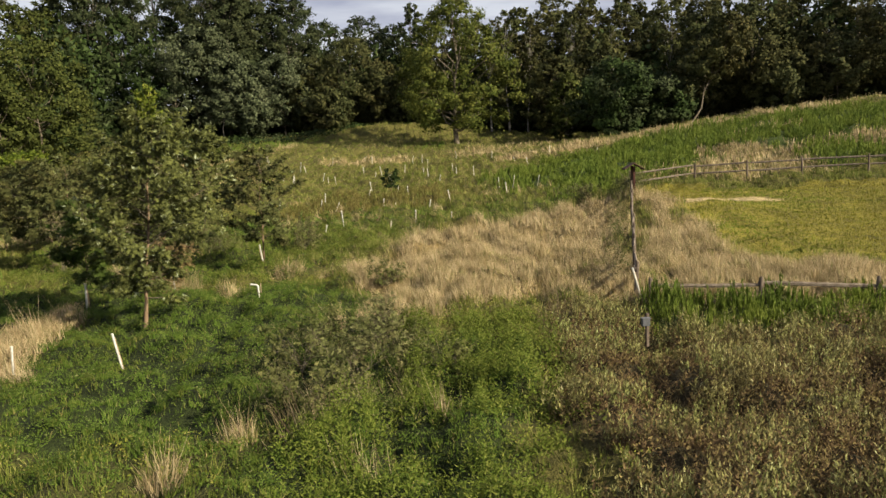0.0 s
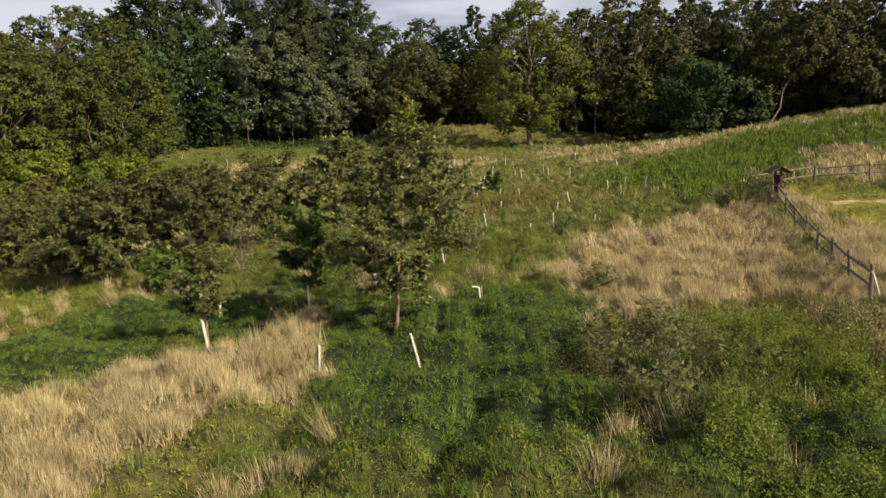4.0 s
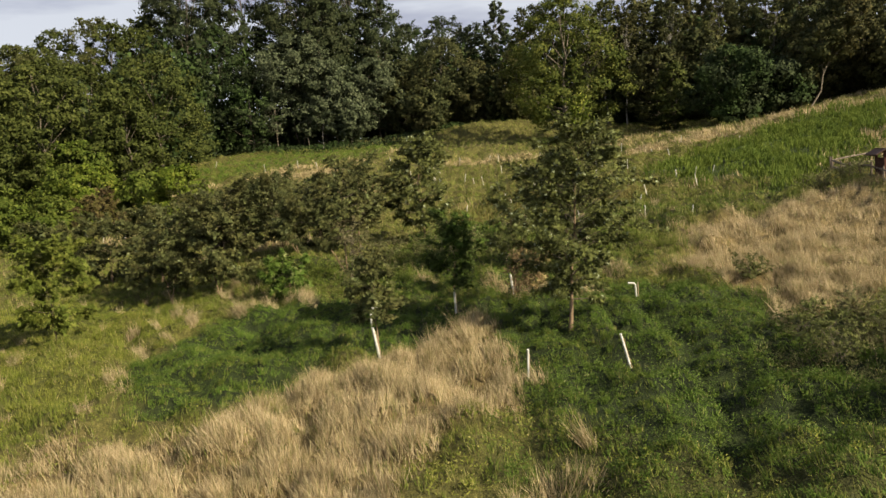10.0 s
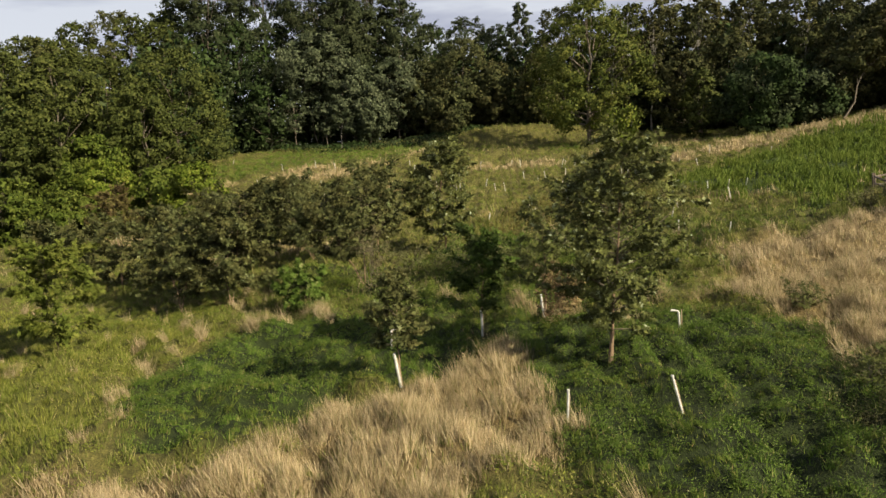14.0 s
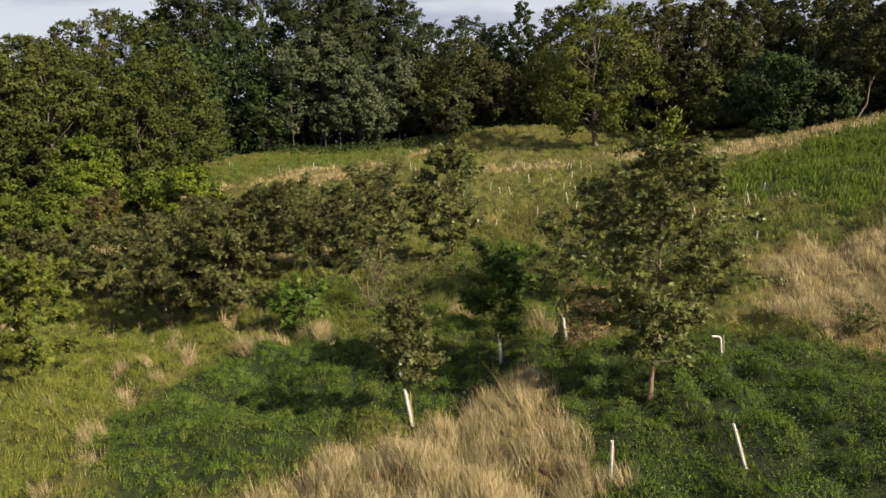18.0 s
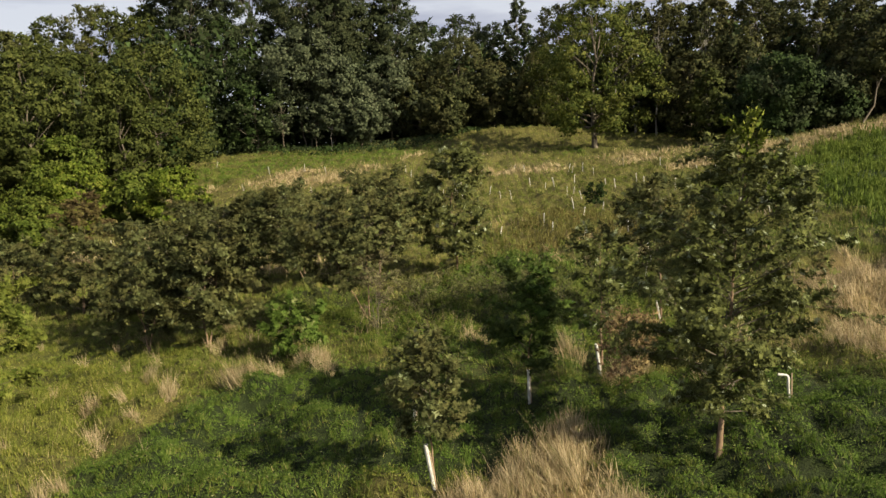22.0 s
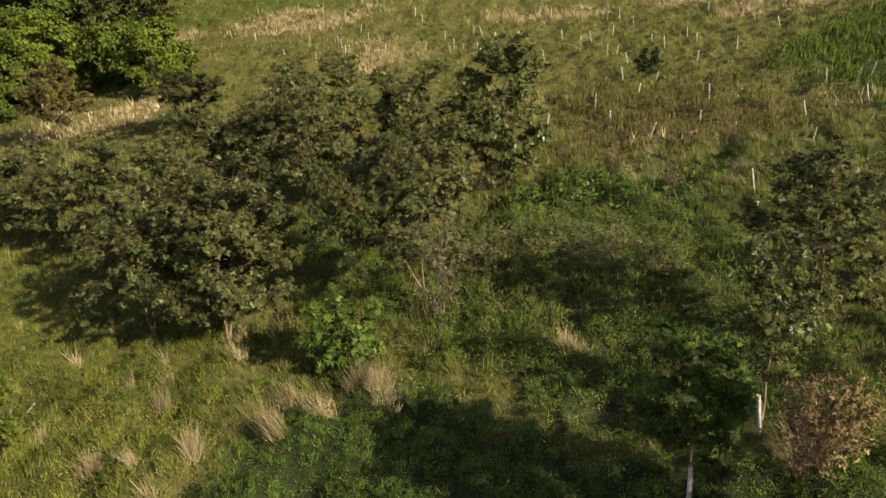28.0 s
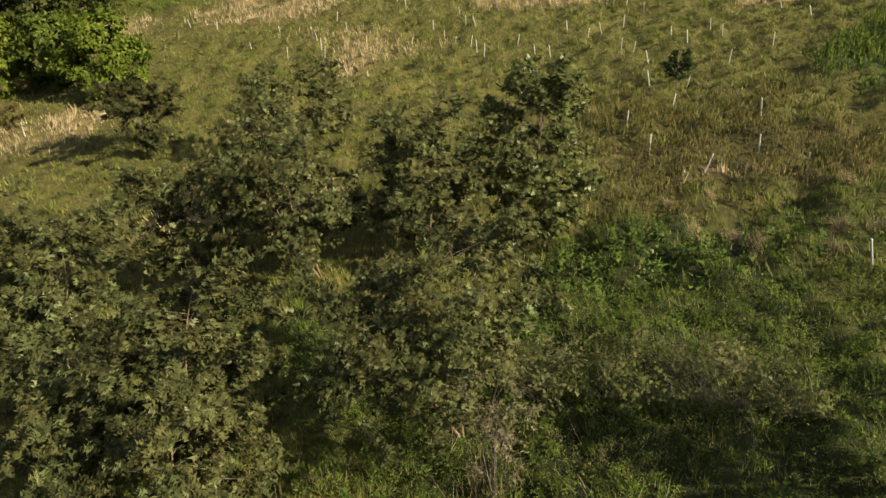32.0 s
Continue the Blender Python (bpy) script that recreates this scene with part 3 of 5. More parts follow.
def kites(base, d, size, ratio, rng, face=None):
    """Pointed leaves, three-cornered, from their base along d, facing a given way or any."""
    s = np.cross(d, rng.normal(0, 1, d.shape)) if face is None else np.cross(face, d)
    s /= np.linalg.norm(s, axis=1)[:, None] + 1e-9
    L, W = size[:, None], size[:, None] * ratio
    return np.stack([base - s * W, base + d * L, base + s * W], 1).reshape(-1, 3)


def stuff(name, V, sides, material, label, category, even=1.15):
    n = len(V) // sides
    base = V[::sides]
    lie = upward(base[:, 0], base[:, 1]) * even
    me = fast_mesh(name, V, np.arange(n * sides).reshape(-1, sides), sides, np.repeat(lie, sides, 0))
    return tagged(put(name, me, material), label, category, kind="stuff")


NEAR_BOX, END_BOX, FAR_BOX = (-40, 11, 17, 36), (-42, 36, -2, 50), (-75, 66, 62, 150)
MID_BOXES = ((-62, 36, -42, 66), (-2, 36, 44, 66), (-42, 50, -2, 66))


def plain_share(name):
    return lambda x, y: covers(x, y)[name]


def share_of(*names):
    def f(x, y):
        c = covers(x, y)
        return np.clip(sum(c[n] for n in names), 0, 1) * np.clip(tussocks(x, y) * 1.9 - 0.1, 0.2, 1)
    return f


def middle(rng, per_m2, near_m2, share, tall, wide, lean, tuft, wind=0.6):
    """The middle ground: finer and closer where the camera ends up."""
    V = [blades(rng, *scatter(rng, b, per_m2, share), tall, wide, lean, tuft, wind=wind) for b in MID_BOXES]
    V.append(blades(rng, *scatter(rng, END_BOX, near_m2, share), tall * 0.8, wide * 0.62, lean, tuft * 0.7, wind=wind))
    return np.concatenate(V)


def grow_all():
    rng = np.random.default_rng(7)
    # green turf
    a = blades(rng, *scatter(rng, NEAR_BOX, 330, share_of("lush")), 0.17, 0.024, 0.9, 0.45)
    b = middle(rng, 90, 230, share_of("lush"), 0.25, 0.05, 0.7, 0.7)
    c = blades(rng, *scatter(rng, FAR_BOX, 18, share_of("lush")), 0.4, 0.12, 0.5, 1.2)
    d = blades(rng, *scatter(rng, (-75, 50, 0, 150), 44, plain_share("golden")), 0.36, 0.075, 0.7, 1.3)
    stuff("lush_grass", np.concatenate([a, b, c, d]), 3, LUSH, "lush dark green short grass covering damp ground", "grass")
    bx, by = scatter(rng, NEAR_BOX, 26, lambda x, y: share_of("lush")(x, y) * (vnoise(x, y, 2.2, 40) > 0.30))
    px, py = scatter(rng, (-26, 36, 4, 58), 9, lambda x, y: share_of("lush")(x, y) * (vnoise(x, y, 2.4, 41) > 0.4))
    stuff("clover_and_weeds", np.concatenate([leafy(rng, bx, by, 0.30, 0.07, 15, 0.26, 0.4), leafy(rng, px, py, 0.34, 0.12, 12, 0.27, 0.4)]), 3, BROAD, "broad-leaved green weeds among the grass", "weeds")
    def hummock(x, y):
        return np.clip((tussocks(x, y, 1.6, 55) - 0.2) * 1.0, 0.1, 1.15)

    hx, hy = scatter(rng, (-40, 36, -3, 50), 21, lambda x, y: (covers(x, y)["lush"] + 0.8 * covers(x, y)["golden"] + 0.6 * covers(x, y)["meadow"]) * np.clip(hummock(x, y) * 1.3 - 0.05, 0.05, 1))
    stuff("hummock_weeds", leafy(rng, hx, hy, 0.55 * hummock(hx, hy), 0.10, 13, 0.26, 0.6, 0.22), 3, BRIGHT, "leafy green weeds grown over low hummocks", "weeds")
    # mixed meadow
    a = blades(rng, *scatter(rng, NEAR_BOX, 135, lambda x, y: share_of("meadow", "golden")(x, y) + 0.3 * plain_share("straw")(x, y)), 0.30, 0.026, 0.5, 0.5)
    a2 = blades(rng, *scatter(rng, (-34, 8, 4, 58), 24, lambda x, y: share_of("lush")(x, y) * np.clip(vnoise(x, y, 2.6, 42) * 2.4 - 0.7, 0, 1)), 0.22, 0.022, 0.8, 0.6)
    b = middle(rng, 80, 200, share_of("meadow"), 0.46, 0.042, 0.5, 0.8)
    c = np.concatenate([blades(rng, *scatter(rng, b, m, share_of("meadow", "rusty")), 0.36, w, 0.7, 1.0) for b, m, w in (((-48, 66, 32, 106), 52, 0.055), ((-75, 66, -48, 150), 16, 0.09), ((32, 66, 62, 150), 16, 0.09), ((-48, 106, 32, 150), 20, 0.085))])
    stuff("meadow_grass", np.concatenate([a, a2, b, c]), 3, MEADOW, "olive and tan mixed meadow grass in tussocks", "grass")
    # yellow-green rough on the low side
    a = blades(rng, *scatter(rng, NEAR_BOX, 120, share_of("golden")), 0.30, 0.03, 0.6, 0.6)
    b = middle(rng, 60, 200, share_of("golden"), 0.34, 0.040, 0.8, 0.8)
    stuff("golden_grass", np.concatenate([a, b]), 3, YELLOW, "yellow-green rough grass and low weeds", "grass")
    lx, ly = scatter(rng, (-40, 12, 4, 36), 21, lambda x, y: np.clip(covers(x, y)["golden"] + 0.7 * covers(x, y)["meadow"] + 0.4 * covers(x, y)["straw"] * (x < -20), 0, 1) * np.clip(hummock(x, y) * 1.4 - 0.1, 0.06, 1))
    stuff("low_yellow_weeds", leafy(rng, lx, ly, 0.42 * hummock(lx, ly), 0.085, 13, 0.24, 0.7, 0.24), 3, YELLOW, "low yellow-green leafy weeds between dry grass", "weeds")
    # tall dry grass
    def patchy(x, y):
        return share_of("straw")(x, y) * np.clip(vnoise(x, y, 1.1, 44) * 3.0 - 0.75, 0.06, 1) * np.where(x < -20.5, np.clip(vnoise(x, y, 2.6, 45) * 2.6 - 0.55, 0.15, 1), 1.0)

    a = blades(rng, *scatter(rng, NEAR_BOX, 860, patchy), 0.50, 0.017, 0.75, 0.30, wind=0.18)
    b = middle(rng, 185, 150, patchy, 0.58, 0.026, 0.6, 0.4, 0.25)
    e = blades(rng, *scatter(rng, (-30, 10.5, 13, 52), 60, patchy), 0.68, 0.016, 0.45, 0.26, wind=0.2)
    c = blades(rng, *scatter(rng, (-75, 36, 62, 150), 26, share_of("ridge")), 0.7, 0.08, 0.4, 1.0)
    stuff("dry_grass", np.concatenate([a, b, c, e]), 3, STRAW, "tall dry straw-coloured grass bent by the wind", "grass", 0.5)
    # the mown field behind the fence
    b = blades(rng, *scatter(rng, (10, 26, 50, 64), 55, plain_share("field")), 0.11, 0.06, 0.6)
    stuff("field_grass", b, 3, FIELD, "short yellow-green turf inside the fence", "grass", 1.6)
    def stand(x, y):
        return (0.5 + 0.75 * vnoise(x, y, 1.3, 81)) * (1 - 0.7 * np.exp(-((x - 5.5) / 0.8) ** 2 - ((y - 19.4) / 1.2) ** 2))

    # weeds on the hill
    wx, wy = scatter(rng, (0, 50, 62, 112), 9.0, lambda x, y: plain_share("hill")(x, y) * np.clip(vnoise(x, y, 2.2, 48) * 2 - 0.2, 0.15, 1))
    tx, ty = scatter(rng, (4, 20, 16, 27), 24, plain_share("tall"))
    stuff("hill_weeds", np.concatenate([leafy(rng, wx, wy, 1.0, 0.36, 14, 0.16, 6.0, 0.13), leafy(rng, tx, ty, 0.72 * stand(tx, ty), 0.22, 30, 0.14, 5.0, 0.10)]), 3, WEED, "dense stand of tall green weeds on the slope", "weeds", 0.35)
    # withered weeds
    wx, wy = scatter(rng, (1.5, 9.5, 17, 27), 34, lambda x, y: plain_share("withered")(x, y) * np.clip(vnoise(x, y, 0.9, 46) * 2.2 - 0.2, 0.6, 1))
    stuff("withered_weeds", leafy(rng, wx, wy, 0.92 * stand(wx, wy), 0.10, 24, 0.24, 1.2, 0.2), 3, BROWN, "thick stand of withered brown weeds", "weeds", 0.35)
    keep = vnoise(wx, wy, 0.8, 82) + 0.25 * rng.random(len(wx)) > 0.62
    sx, sy = wx[keep], wy[keep]
    sx, sy = np.concatenate([sx, sx + rng.normal(0, 0.1, len(sx))]), np.concatenate([sy, sy + rng.normal(0, 0.1, len(sy))])
    stuff("withered_weed_tips", leafy(rng, sx, sy, 1.0 * stand(sx, sy), 0.13, 12, 0.16, 2.4, 0.17, 0.5), 3, SPEAR, "upright yellowish dry tips above withered weeds", "weeds", 0.35)
    # grey-olive scrub
    sx, sy = scatter(rng, (-23, 12, 4, 50), 10, lambda x, y: np.max([inside(x, y, o, 1.0, 1.0, 29) for o in (SCRUB_NEAR, SCRUB_MID)], axis=0) * np.clip(vnoise(x, y, 1.1, 47) * 2 - 0.2, 0.05, 1))
    stuff("olive_scrub", leafy(rng, sx, sy, 0.7, 0.06, 44, 0.34, 1.2), 3, GREYSCRUB, "grey-brown half-withered scrub among green weeds", "scrub", 0.35)
    # dry stalks in the scrub and at the edge of the withered stand
    spots = [(-3.4, 15.9, 0.5, 150), (-2.6, 16.6, 0.6, 150), (-1.2, 17.8, 0.8, 90), (-2.4, 20.5, 1.4, 160), (0.2, 19.4, 0.9, 70), (3.6, 23.0, 0.8, 200), (4.6, 23.6, 0.7, 160), (-1.4, 13.4, 0.5, 130), (0.0, 15.6, 0.3, 90), (-19.0, 44.0, 2.2, 120), (-14.6, 42.8, 1.8, 110),
             (-26.6, 40.2, 0.5, 130), (-21.2, 41.2, 1.0, 160), (-18.4, 40.6, 1.4, 110), (-24.6, 41.5, 1.0, 60), (-22.0, 43.4, 1.2, 90)]
    kx = np.concatenate([rng.normal(a, r * 0.6, n // 2) for a, b, r, n in spots])
    ky = np.concatenate([rng.normal(b, r * 0.6, n // 2) for a, b, r, n in spots])
    stuff("dry_stalks", blades(rng, kx, ky, 0.85, 0.022, 0.5, 0, wind=0.6), 3, STALK, "thin dry stalks standing in scrub", "stalks")
    # fresh weeds beside the scrub
    def fresh(x, y):
        a = inside(x, y, [(-1.0, 16.0), (-1.6, 24.6), (2.0, 25.4), (3.4, 21.5), (2.6, 15), (2.6, 8), (-3.4, 8), (-3.2, 14.2)], 1.0, 1.0, 33)
        return a * np.clip(vnoise(x, y, 1.2, 49) * 2.6 - 0.4, 0.05, 1) * np.clip((tussocks(x, y, 1.7, 77) - 0.4) * 1.8, 0.03, 1)

    gx, gy = scatter(rng, (-5, 10.5, 5, 27), 30, fresh)
    grown = 0.1 + 0.85 * np.clip(tussocks(gx, gy, 1.7, 77), 0, 1.4)
    stuff("bright_weeds", leafy(rng, gx, gy, 0.85 * grown, 0.085, 38, 0.22, 0.8, 0.22), 3, BRIGHT, "fresh green leafy weeds in thick hummocks", "weeds", 0.35)
    # weeds along the fence; the growth left of it partly imitates its cast shadow
    f = rng.random(260)
    fx, fy = 7.2 + 7.6 * f - 0.35 - 0.9 * rng.random(260), 28 + 32 * f
    stuff("fence_weeds_and_shadow", leafy(rng, fx, fy, 1.15, 0.11, 16, 0.40, 0.6), 3, OLIVE, "olive leafy weeds along the fence, partly standing in for its shadow", "weeds")
    # upright broad-leaved plants in the green hollow
    ux, uy = np.concatenate([rng.normal(-14.5, 2.4, 60), rng.normal(-9.6, 1.6, 20)]), np.concatenate([rng.normal(52.0, 1.4, 60), rng.normal(52.2, 1.0, 20)])
    stuff("tall_leafy_plants", leafy(rng, ux, uy, 1.3, 0.30, 12, 0.15, 0.7), 3, BROAD, "upright broad-leaved plants standing above the grass", "plants")
    # rusty weeds mid slope
    rx, ry = scatter(rng, (-20, 50, 6, 80), 9, share_of("rusty"))
    stuff("rusty_weeds", leafy(rng, rx, ry, 0.7, 0.26, 14, 0.16, 6.0, 0.10), 3, RUST, "rust-brown seeding weeds on the slope", "weeds", 0.6)


grow_all()


TUFTS = [(-11.4, 32.4, 1.4, 0.7), (-12.0, 32.0, 1.2, 0.5), (-25.7, 34.6, 1.0, 0.35), (-25.3, 34.0, 1.1, 0.3), (-24.2, 34.9, 0.9, 0.45), (-22.3, 35.4, 0.9, 0.4), (-22.7, 36.3, 0.9, 0.35), (-27.6, 33.4, 1.1, 0.16), (-11.35, 16.6, 1.2, 0.2), (-12.2, 14.6, 1.05, 0.85), (-13.2, 13.8, 0.8, 0.6), (-5.2, 13.1, 0.9, 0.4), (-28.2, 26.4, 1.0, 0.2), (-4.4, 15.3, 0.9, 0.4), (-25.4, 35.9, 0.9, 0.45), (-24.4, 35.6, 0.9, 0.4), (-22.6, 35.9, 0.9, 0.4), (-23.4, 36.6, 0.8, 0.45), (-27.5, 33.2, 1.2, 0.25), (-29.3, 31.2, 1.0, 0.3),
         (-14.3, 25.4, 1.3, 0.4), (-15.7, 25.3, 1.2, 0.4), (-13.2, 21.8, 0.8, 0.35), (-12.2, 21.0, 0.8, 0.3), (-16.6, 37.8, 1.1, 0.6), (-13.0, 35.8, 0.9, 0.6), (-9.0, 31.2, 0.9, 0.7), (-7.4, 34.8, 1.0, 0.8), (-3.6, 24.4, 0.9, 0.4)]


def tuft_stuff():
    rng = np.random.default_rng(12)
    V = []
    spots = list(TUFTS)
    for _ in range(120):
        x, y = rng.uniform(-48, -26), rng.uniform(18, 46)
        spots.append((x, y, rng.uniform(0.5, 0.95), rng.uniform(0.10, 0.32)))
    for _ in range(24):
        x, y = rng.uniform(-12, 0), rng.uniform(50, 62)
        spots.append((x, y, rng.uniform(0.5, 0.8), rng.uniform(0.2, 0.5)))
    for x, y, tall, r in spots:
        n = int(60 + 700 * r)
        a, q = rng.uniform(0, 2 * np.pi, n), r * np.sqrt(rng.random(n))
        bunch = rng.integers(0, 5, n)
        tall = tall * rng.uniform(0.55, 1.1, 5)[bunch]
        a = a * 0.35 + bunch * 1.26
        W = blades(rng, x + np.cos(a) * q, y + np.sin(a) * q, tall * (1.15 - 0.6 * (q / r) ** 2) * rng.uniform(0.3, 1.15, n), 0.017, 0.6, 0, wind=0.8)
        W[2::3, 0] += np.cos(a) * q * 0.3 - 0.06 * tall
        W[2::3, 1] += np.sin(a) * q * 0.3
        V.append(W)
    stuff("dry_tufts", np.concatenate(V), 3, STRAW, "single tufts of pale dry grass standing up from the green", "grass")


tuft_stuff()


# ---- trees ----
def tubes(paths, sides=6):
    """Tapered round stems: each path is a list of (point, radius)."""
    V, F = [], []
    for path in paths:
        start = len(V)
        for k, (p, r) in enumerate(path):
            p = Vector(p)
            q = Vector(path[min(k + 1, len(path) - 1)][0]) - Vector(path[max(k - 1, 0)][0])
            q = q.normalized() if q.length > 1e-6 else Vector((0, 0, 1))
            s = q.cross(Vector((0.31, 0.92, 0.2))).normalized()
            t = q.cross(s)
            for j in range(sides):
                a = 2 * math.pi * j / sides
                V.append(p + (s * math.cos(a) + t * math.sin(a)) * r)
        for k in range(len(path) - 1):
            for j in range(sides):
                a, b = start + k * sides + j, start + k * sides + (j + 1) % sides
                F.append((a, b, b + sides, a + sides))
    return fast_mesh("stems", np.array([tuple(v) for v in V]), np.array(F), 4)


def crown_profile(u, shape):
    if shape == "round":
        return np.sin(np.pi * np.clip(u, 0.02, 0.99) ** 0.85) ** 0.55
    if shape == "spire":
        return np.clip(np.sin(np.pi * np.clip(u, 0.02, 0.99) ** 0.62), 0, 1) ** 0.75
    if shape == "cone":
        return np.clip(1.08 - u, 0.05, 1) ** 0.8 * np.clip(u * 6 + 0.35, 0, 1)
    if shape == "column":
        return np.clip(np.sin(np.pi * np.clip(u, 0.02, 0.99) ** 0.9), 0, 1) ** 0.35
    return np.clip(0.75 + 0.35 * np.sin(u * 5), 0.3, 1) * np.clip((1.03 - u) * 3, 0.1, 1)


def tree(name, label, category, group, x, y, tall, radius, leaf_mat, bark=BARK, seed=0, low=0.15, shape="round", blobs=28, leaves=5000, leaf=0.45,
         ratio=0.42, blob_size=0.34, trunk=0.03, lean=(0, 0), stems=1, open_crown=0.5, spray=1):
    """A tree: tapered trunk, limbs to each clump of the crown, and a crown of many small leaves in clumps."""
    rng = np.random.default_rng(seed)
    root = tagged(new(name), label, category, group)
    root.location = (x, y, float(land(x, y)) - 0.05)
    z0 = tall * low
    u = (np.arange(blobs) + rng.random(blobs)) / blobs
    prof = crown_profile(u, shape) * radius
    ang = np.arange(blobs) * 2.399 + rng.uniform(-0.6, 0.6, blobs)
    rad = prof * np.where(rng.random(blobs) < 0.2, rng.uniform(0.2, 0.6, blobs), np.sqrt(rng.uniform(0.4, 1.0, blobs))) * 0.9
    size = blob_size * radius * rng.uniform(0.6, 1.25, blobs) * (0.55 + 0.45 * prof / radius)
    cz = np.clip(z0 + u * (tall - z0), z0, tall - size * 0.7)
    C = np.stack([np.cos(ang) * rad + lean[0] * cz / tall, np.sin(ang) * rad + lean[1] * cz / tall, cz], 1)
    # trunk and limbs
    tr = max(0.02, trunk * tall)
    trunks, limbs = [], []
    for s in range(stems):
        off = Vector((rng.uniform(-1, 1), rng.uniform(-1, 1), 0)) * radius * (0.25 if stems > 1 else 0.02)
        path, top = [], tall * (0.86 if stems == 1 else rng.uniform(0.6, 0.85))
        for k in range(7):
            f = k / 6
            wob = Vector((rng.normal(), rng.normal(), 0)) * 0.012 * tall * (1 if k else 0)
            p = Vector((lean[0] * f, lean[1] * f, top * f)) + off * (0.2 + 1.8 * f if stems > 1 else 1) + wob
            path.append((p, (tr / math.sqrt(stems)) * (1.25 if k == 0 else 1.0 - 0.86 * f)))
        trunks.append(path)
    order = rng.permutation(blobs)[: min(blobs, 22)]
    for k in order:
        c = Vector(C[k])
        path = trunks[int(k) % stems]
        f = min(0.95, max(0.12, (c.z * 0.72 - 0.1 * radius) / path[-1][0].z))
        i = min(5, int(f * 6))
        a = path[i][0].lerp(path[i + 1][0], f * 6 - i)
        r = path[i][1] * 0.5
        m = a.lerp(c, 0.5) + Vector((rng.normal(), rng.normal(), -0.4 + rng.normal())) * 0.05 * radius
        limbs.append([(a, r), (m, r * 0.6), (c, r * 0.22)])
        for _ in range(2 if spray > 1 else 1):
            e = c + Vector((rng.normal(), rng.normal(), rng.normal() + 0.4)) * float(size[k]) * 0.6
            limbs.append([(m.lerp(c, 0.6), r * 0.35), (e, r * 0.12)])
    if spray > 1:
        stem = put("trunk", tubes(trunks, 8), bark, root)
        for k in range(0, len(limbs), 3):
            put("limb", tubes(limbs[k : k + 3], 5), bark, stem)
    else:
        put("trunk", tubes(trunks + limbs, 6), bark, root)
    # leaves: every clump is a bunch of small leafy sprays, turned outwards and up, with gaps between them
    weight = size ** 2
    pick = rng.choice(blobs, leaves, p=weight / weight.sum())
    axis = np.stack([lean[0] * cz / tall, lean[1] * cz / tall, z0 + (tall - z0) * (0.25 + 0.5 * u)], 1)
    outward = unit_rows(C - axis + rng.normal(0, 0.15 * radius, C.shape))
    sprays = 13
    sd = unit_rows((rng.normal(0, 0.75, (blobs, sprays, 3)) + outward[:, None, :] * 0.6 + np.array([0, 0, 0.25])).reshape(-1, 3)).reshape(blobs, sprays, 3)
    far = rng.uniform(0.3, 1.2, (blobs, sprays, 1))
    which = rng.integers(0, sprays, leaves)
    mid = C[pick] + sd[pick, which] * far[pick, which] * size[pick][:, None] * np.array([1.0, 1.0, 0.85])
    d = unit_rows(rng.normal(0, 1, (leaves, 3)) + np.array([0, 0, 0.25]))
    reach = size[pick] * rng.uniform(0.2, 1.0, leaves) * (0.3 + 0.6 * open_crown)
    P = mid + d * reach[:, None] * np.array([1.0, 1.0, 0.6])
    P[:, 2] = np.maximum(P[:, 2], 0.12)
    swell = unit_rows(outward[pick] * 0.55 + sd[pick, which] * 0.6 + d * 0.55 + np.array([0, 0, 0.2]))
    face = unit_rows(swell + rng.normal(0, 0.55, (leaves, 3)))
    g = unit_rows(np.cross(face, rng.normal(0, 1, (leaves, 3))))
    V = kites(P, g, leaf * rng.uniform(0.5, 1.4, leaves), ratio, rng, face)
    lie = np.repeat(swell * 0.75, 3, 0)
    put("crown", fast_mesh("crown", V, np.arange(leaves * 3).reshape(-1, 3), 3, lie), leaf_mat, root)
    return root


def fronds(rng, P, g, face, long, ratio):
    """Leafy shoots: three uneven pairs of leaves and one at the tip along a short drooping rib."""
    n = len(P)
    side = np.cross(face, g)
    side /= np.linalg.norm(side, axis=1)[:, None] + 1e-9
    L = long[:, None]
    rib = [P + g * L * (k / 3) + np.array([0, 0, -0.2]) * L * (k / 3) ** 2 for k in range(4)]
    pts = list(rib)
    tri = []
    for k in range(3):
        for way in (1, -1):
            tri.append((k, len(pts), k + 1) if way > 0 else (k + 1, len(pts), k))
            size = rng.uniform(0.45, 1.35, (n, 1)) * (0.9, 1.1, 0.8)[k]
            pts.append(rib[k] * 0.5 + rib[k + 1] * 0.5 + g * L * 0.2 * rng.uniform(0.2, 1.6, (n, 1)) + side * L * ratio * way * 1.7 * size + rng.normal(0, 0.1, (n, 3)) * L)
    V = np.stack(pts, 1).reshape(-1, 3)
    F = (np.arange(n)[:, None, None] * len(pts) + np.array(tri)[None]).reshape(-1, 3)
    return V, F


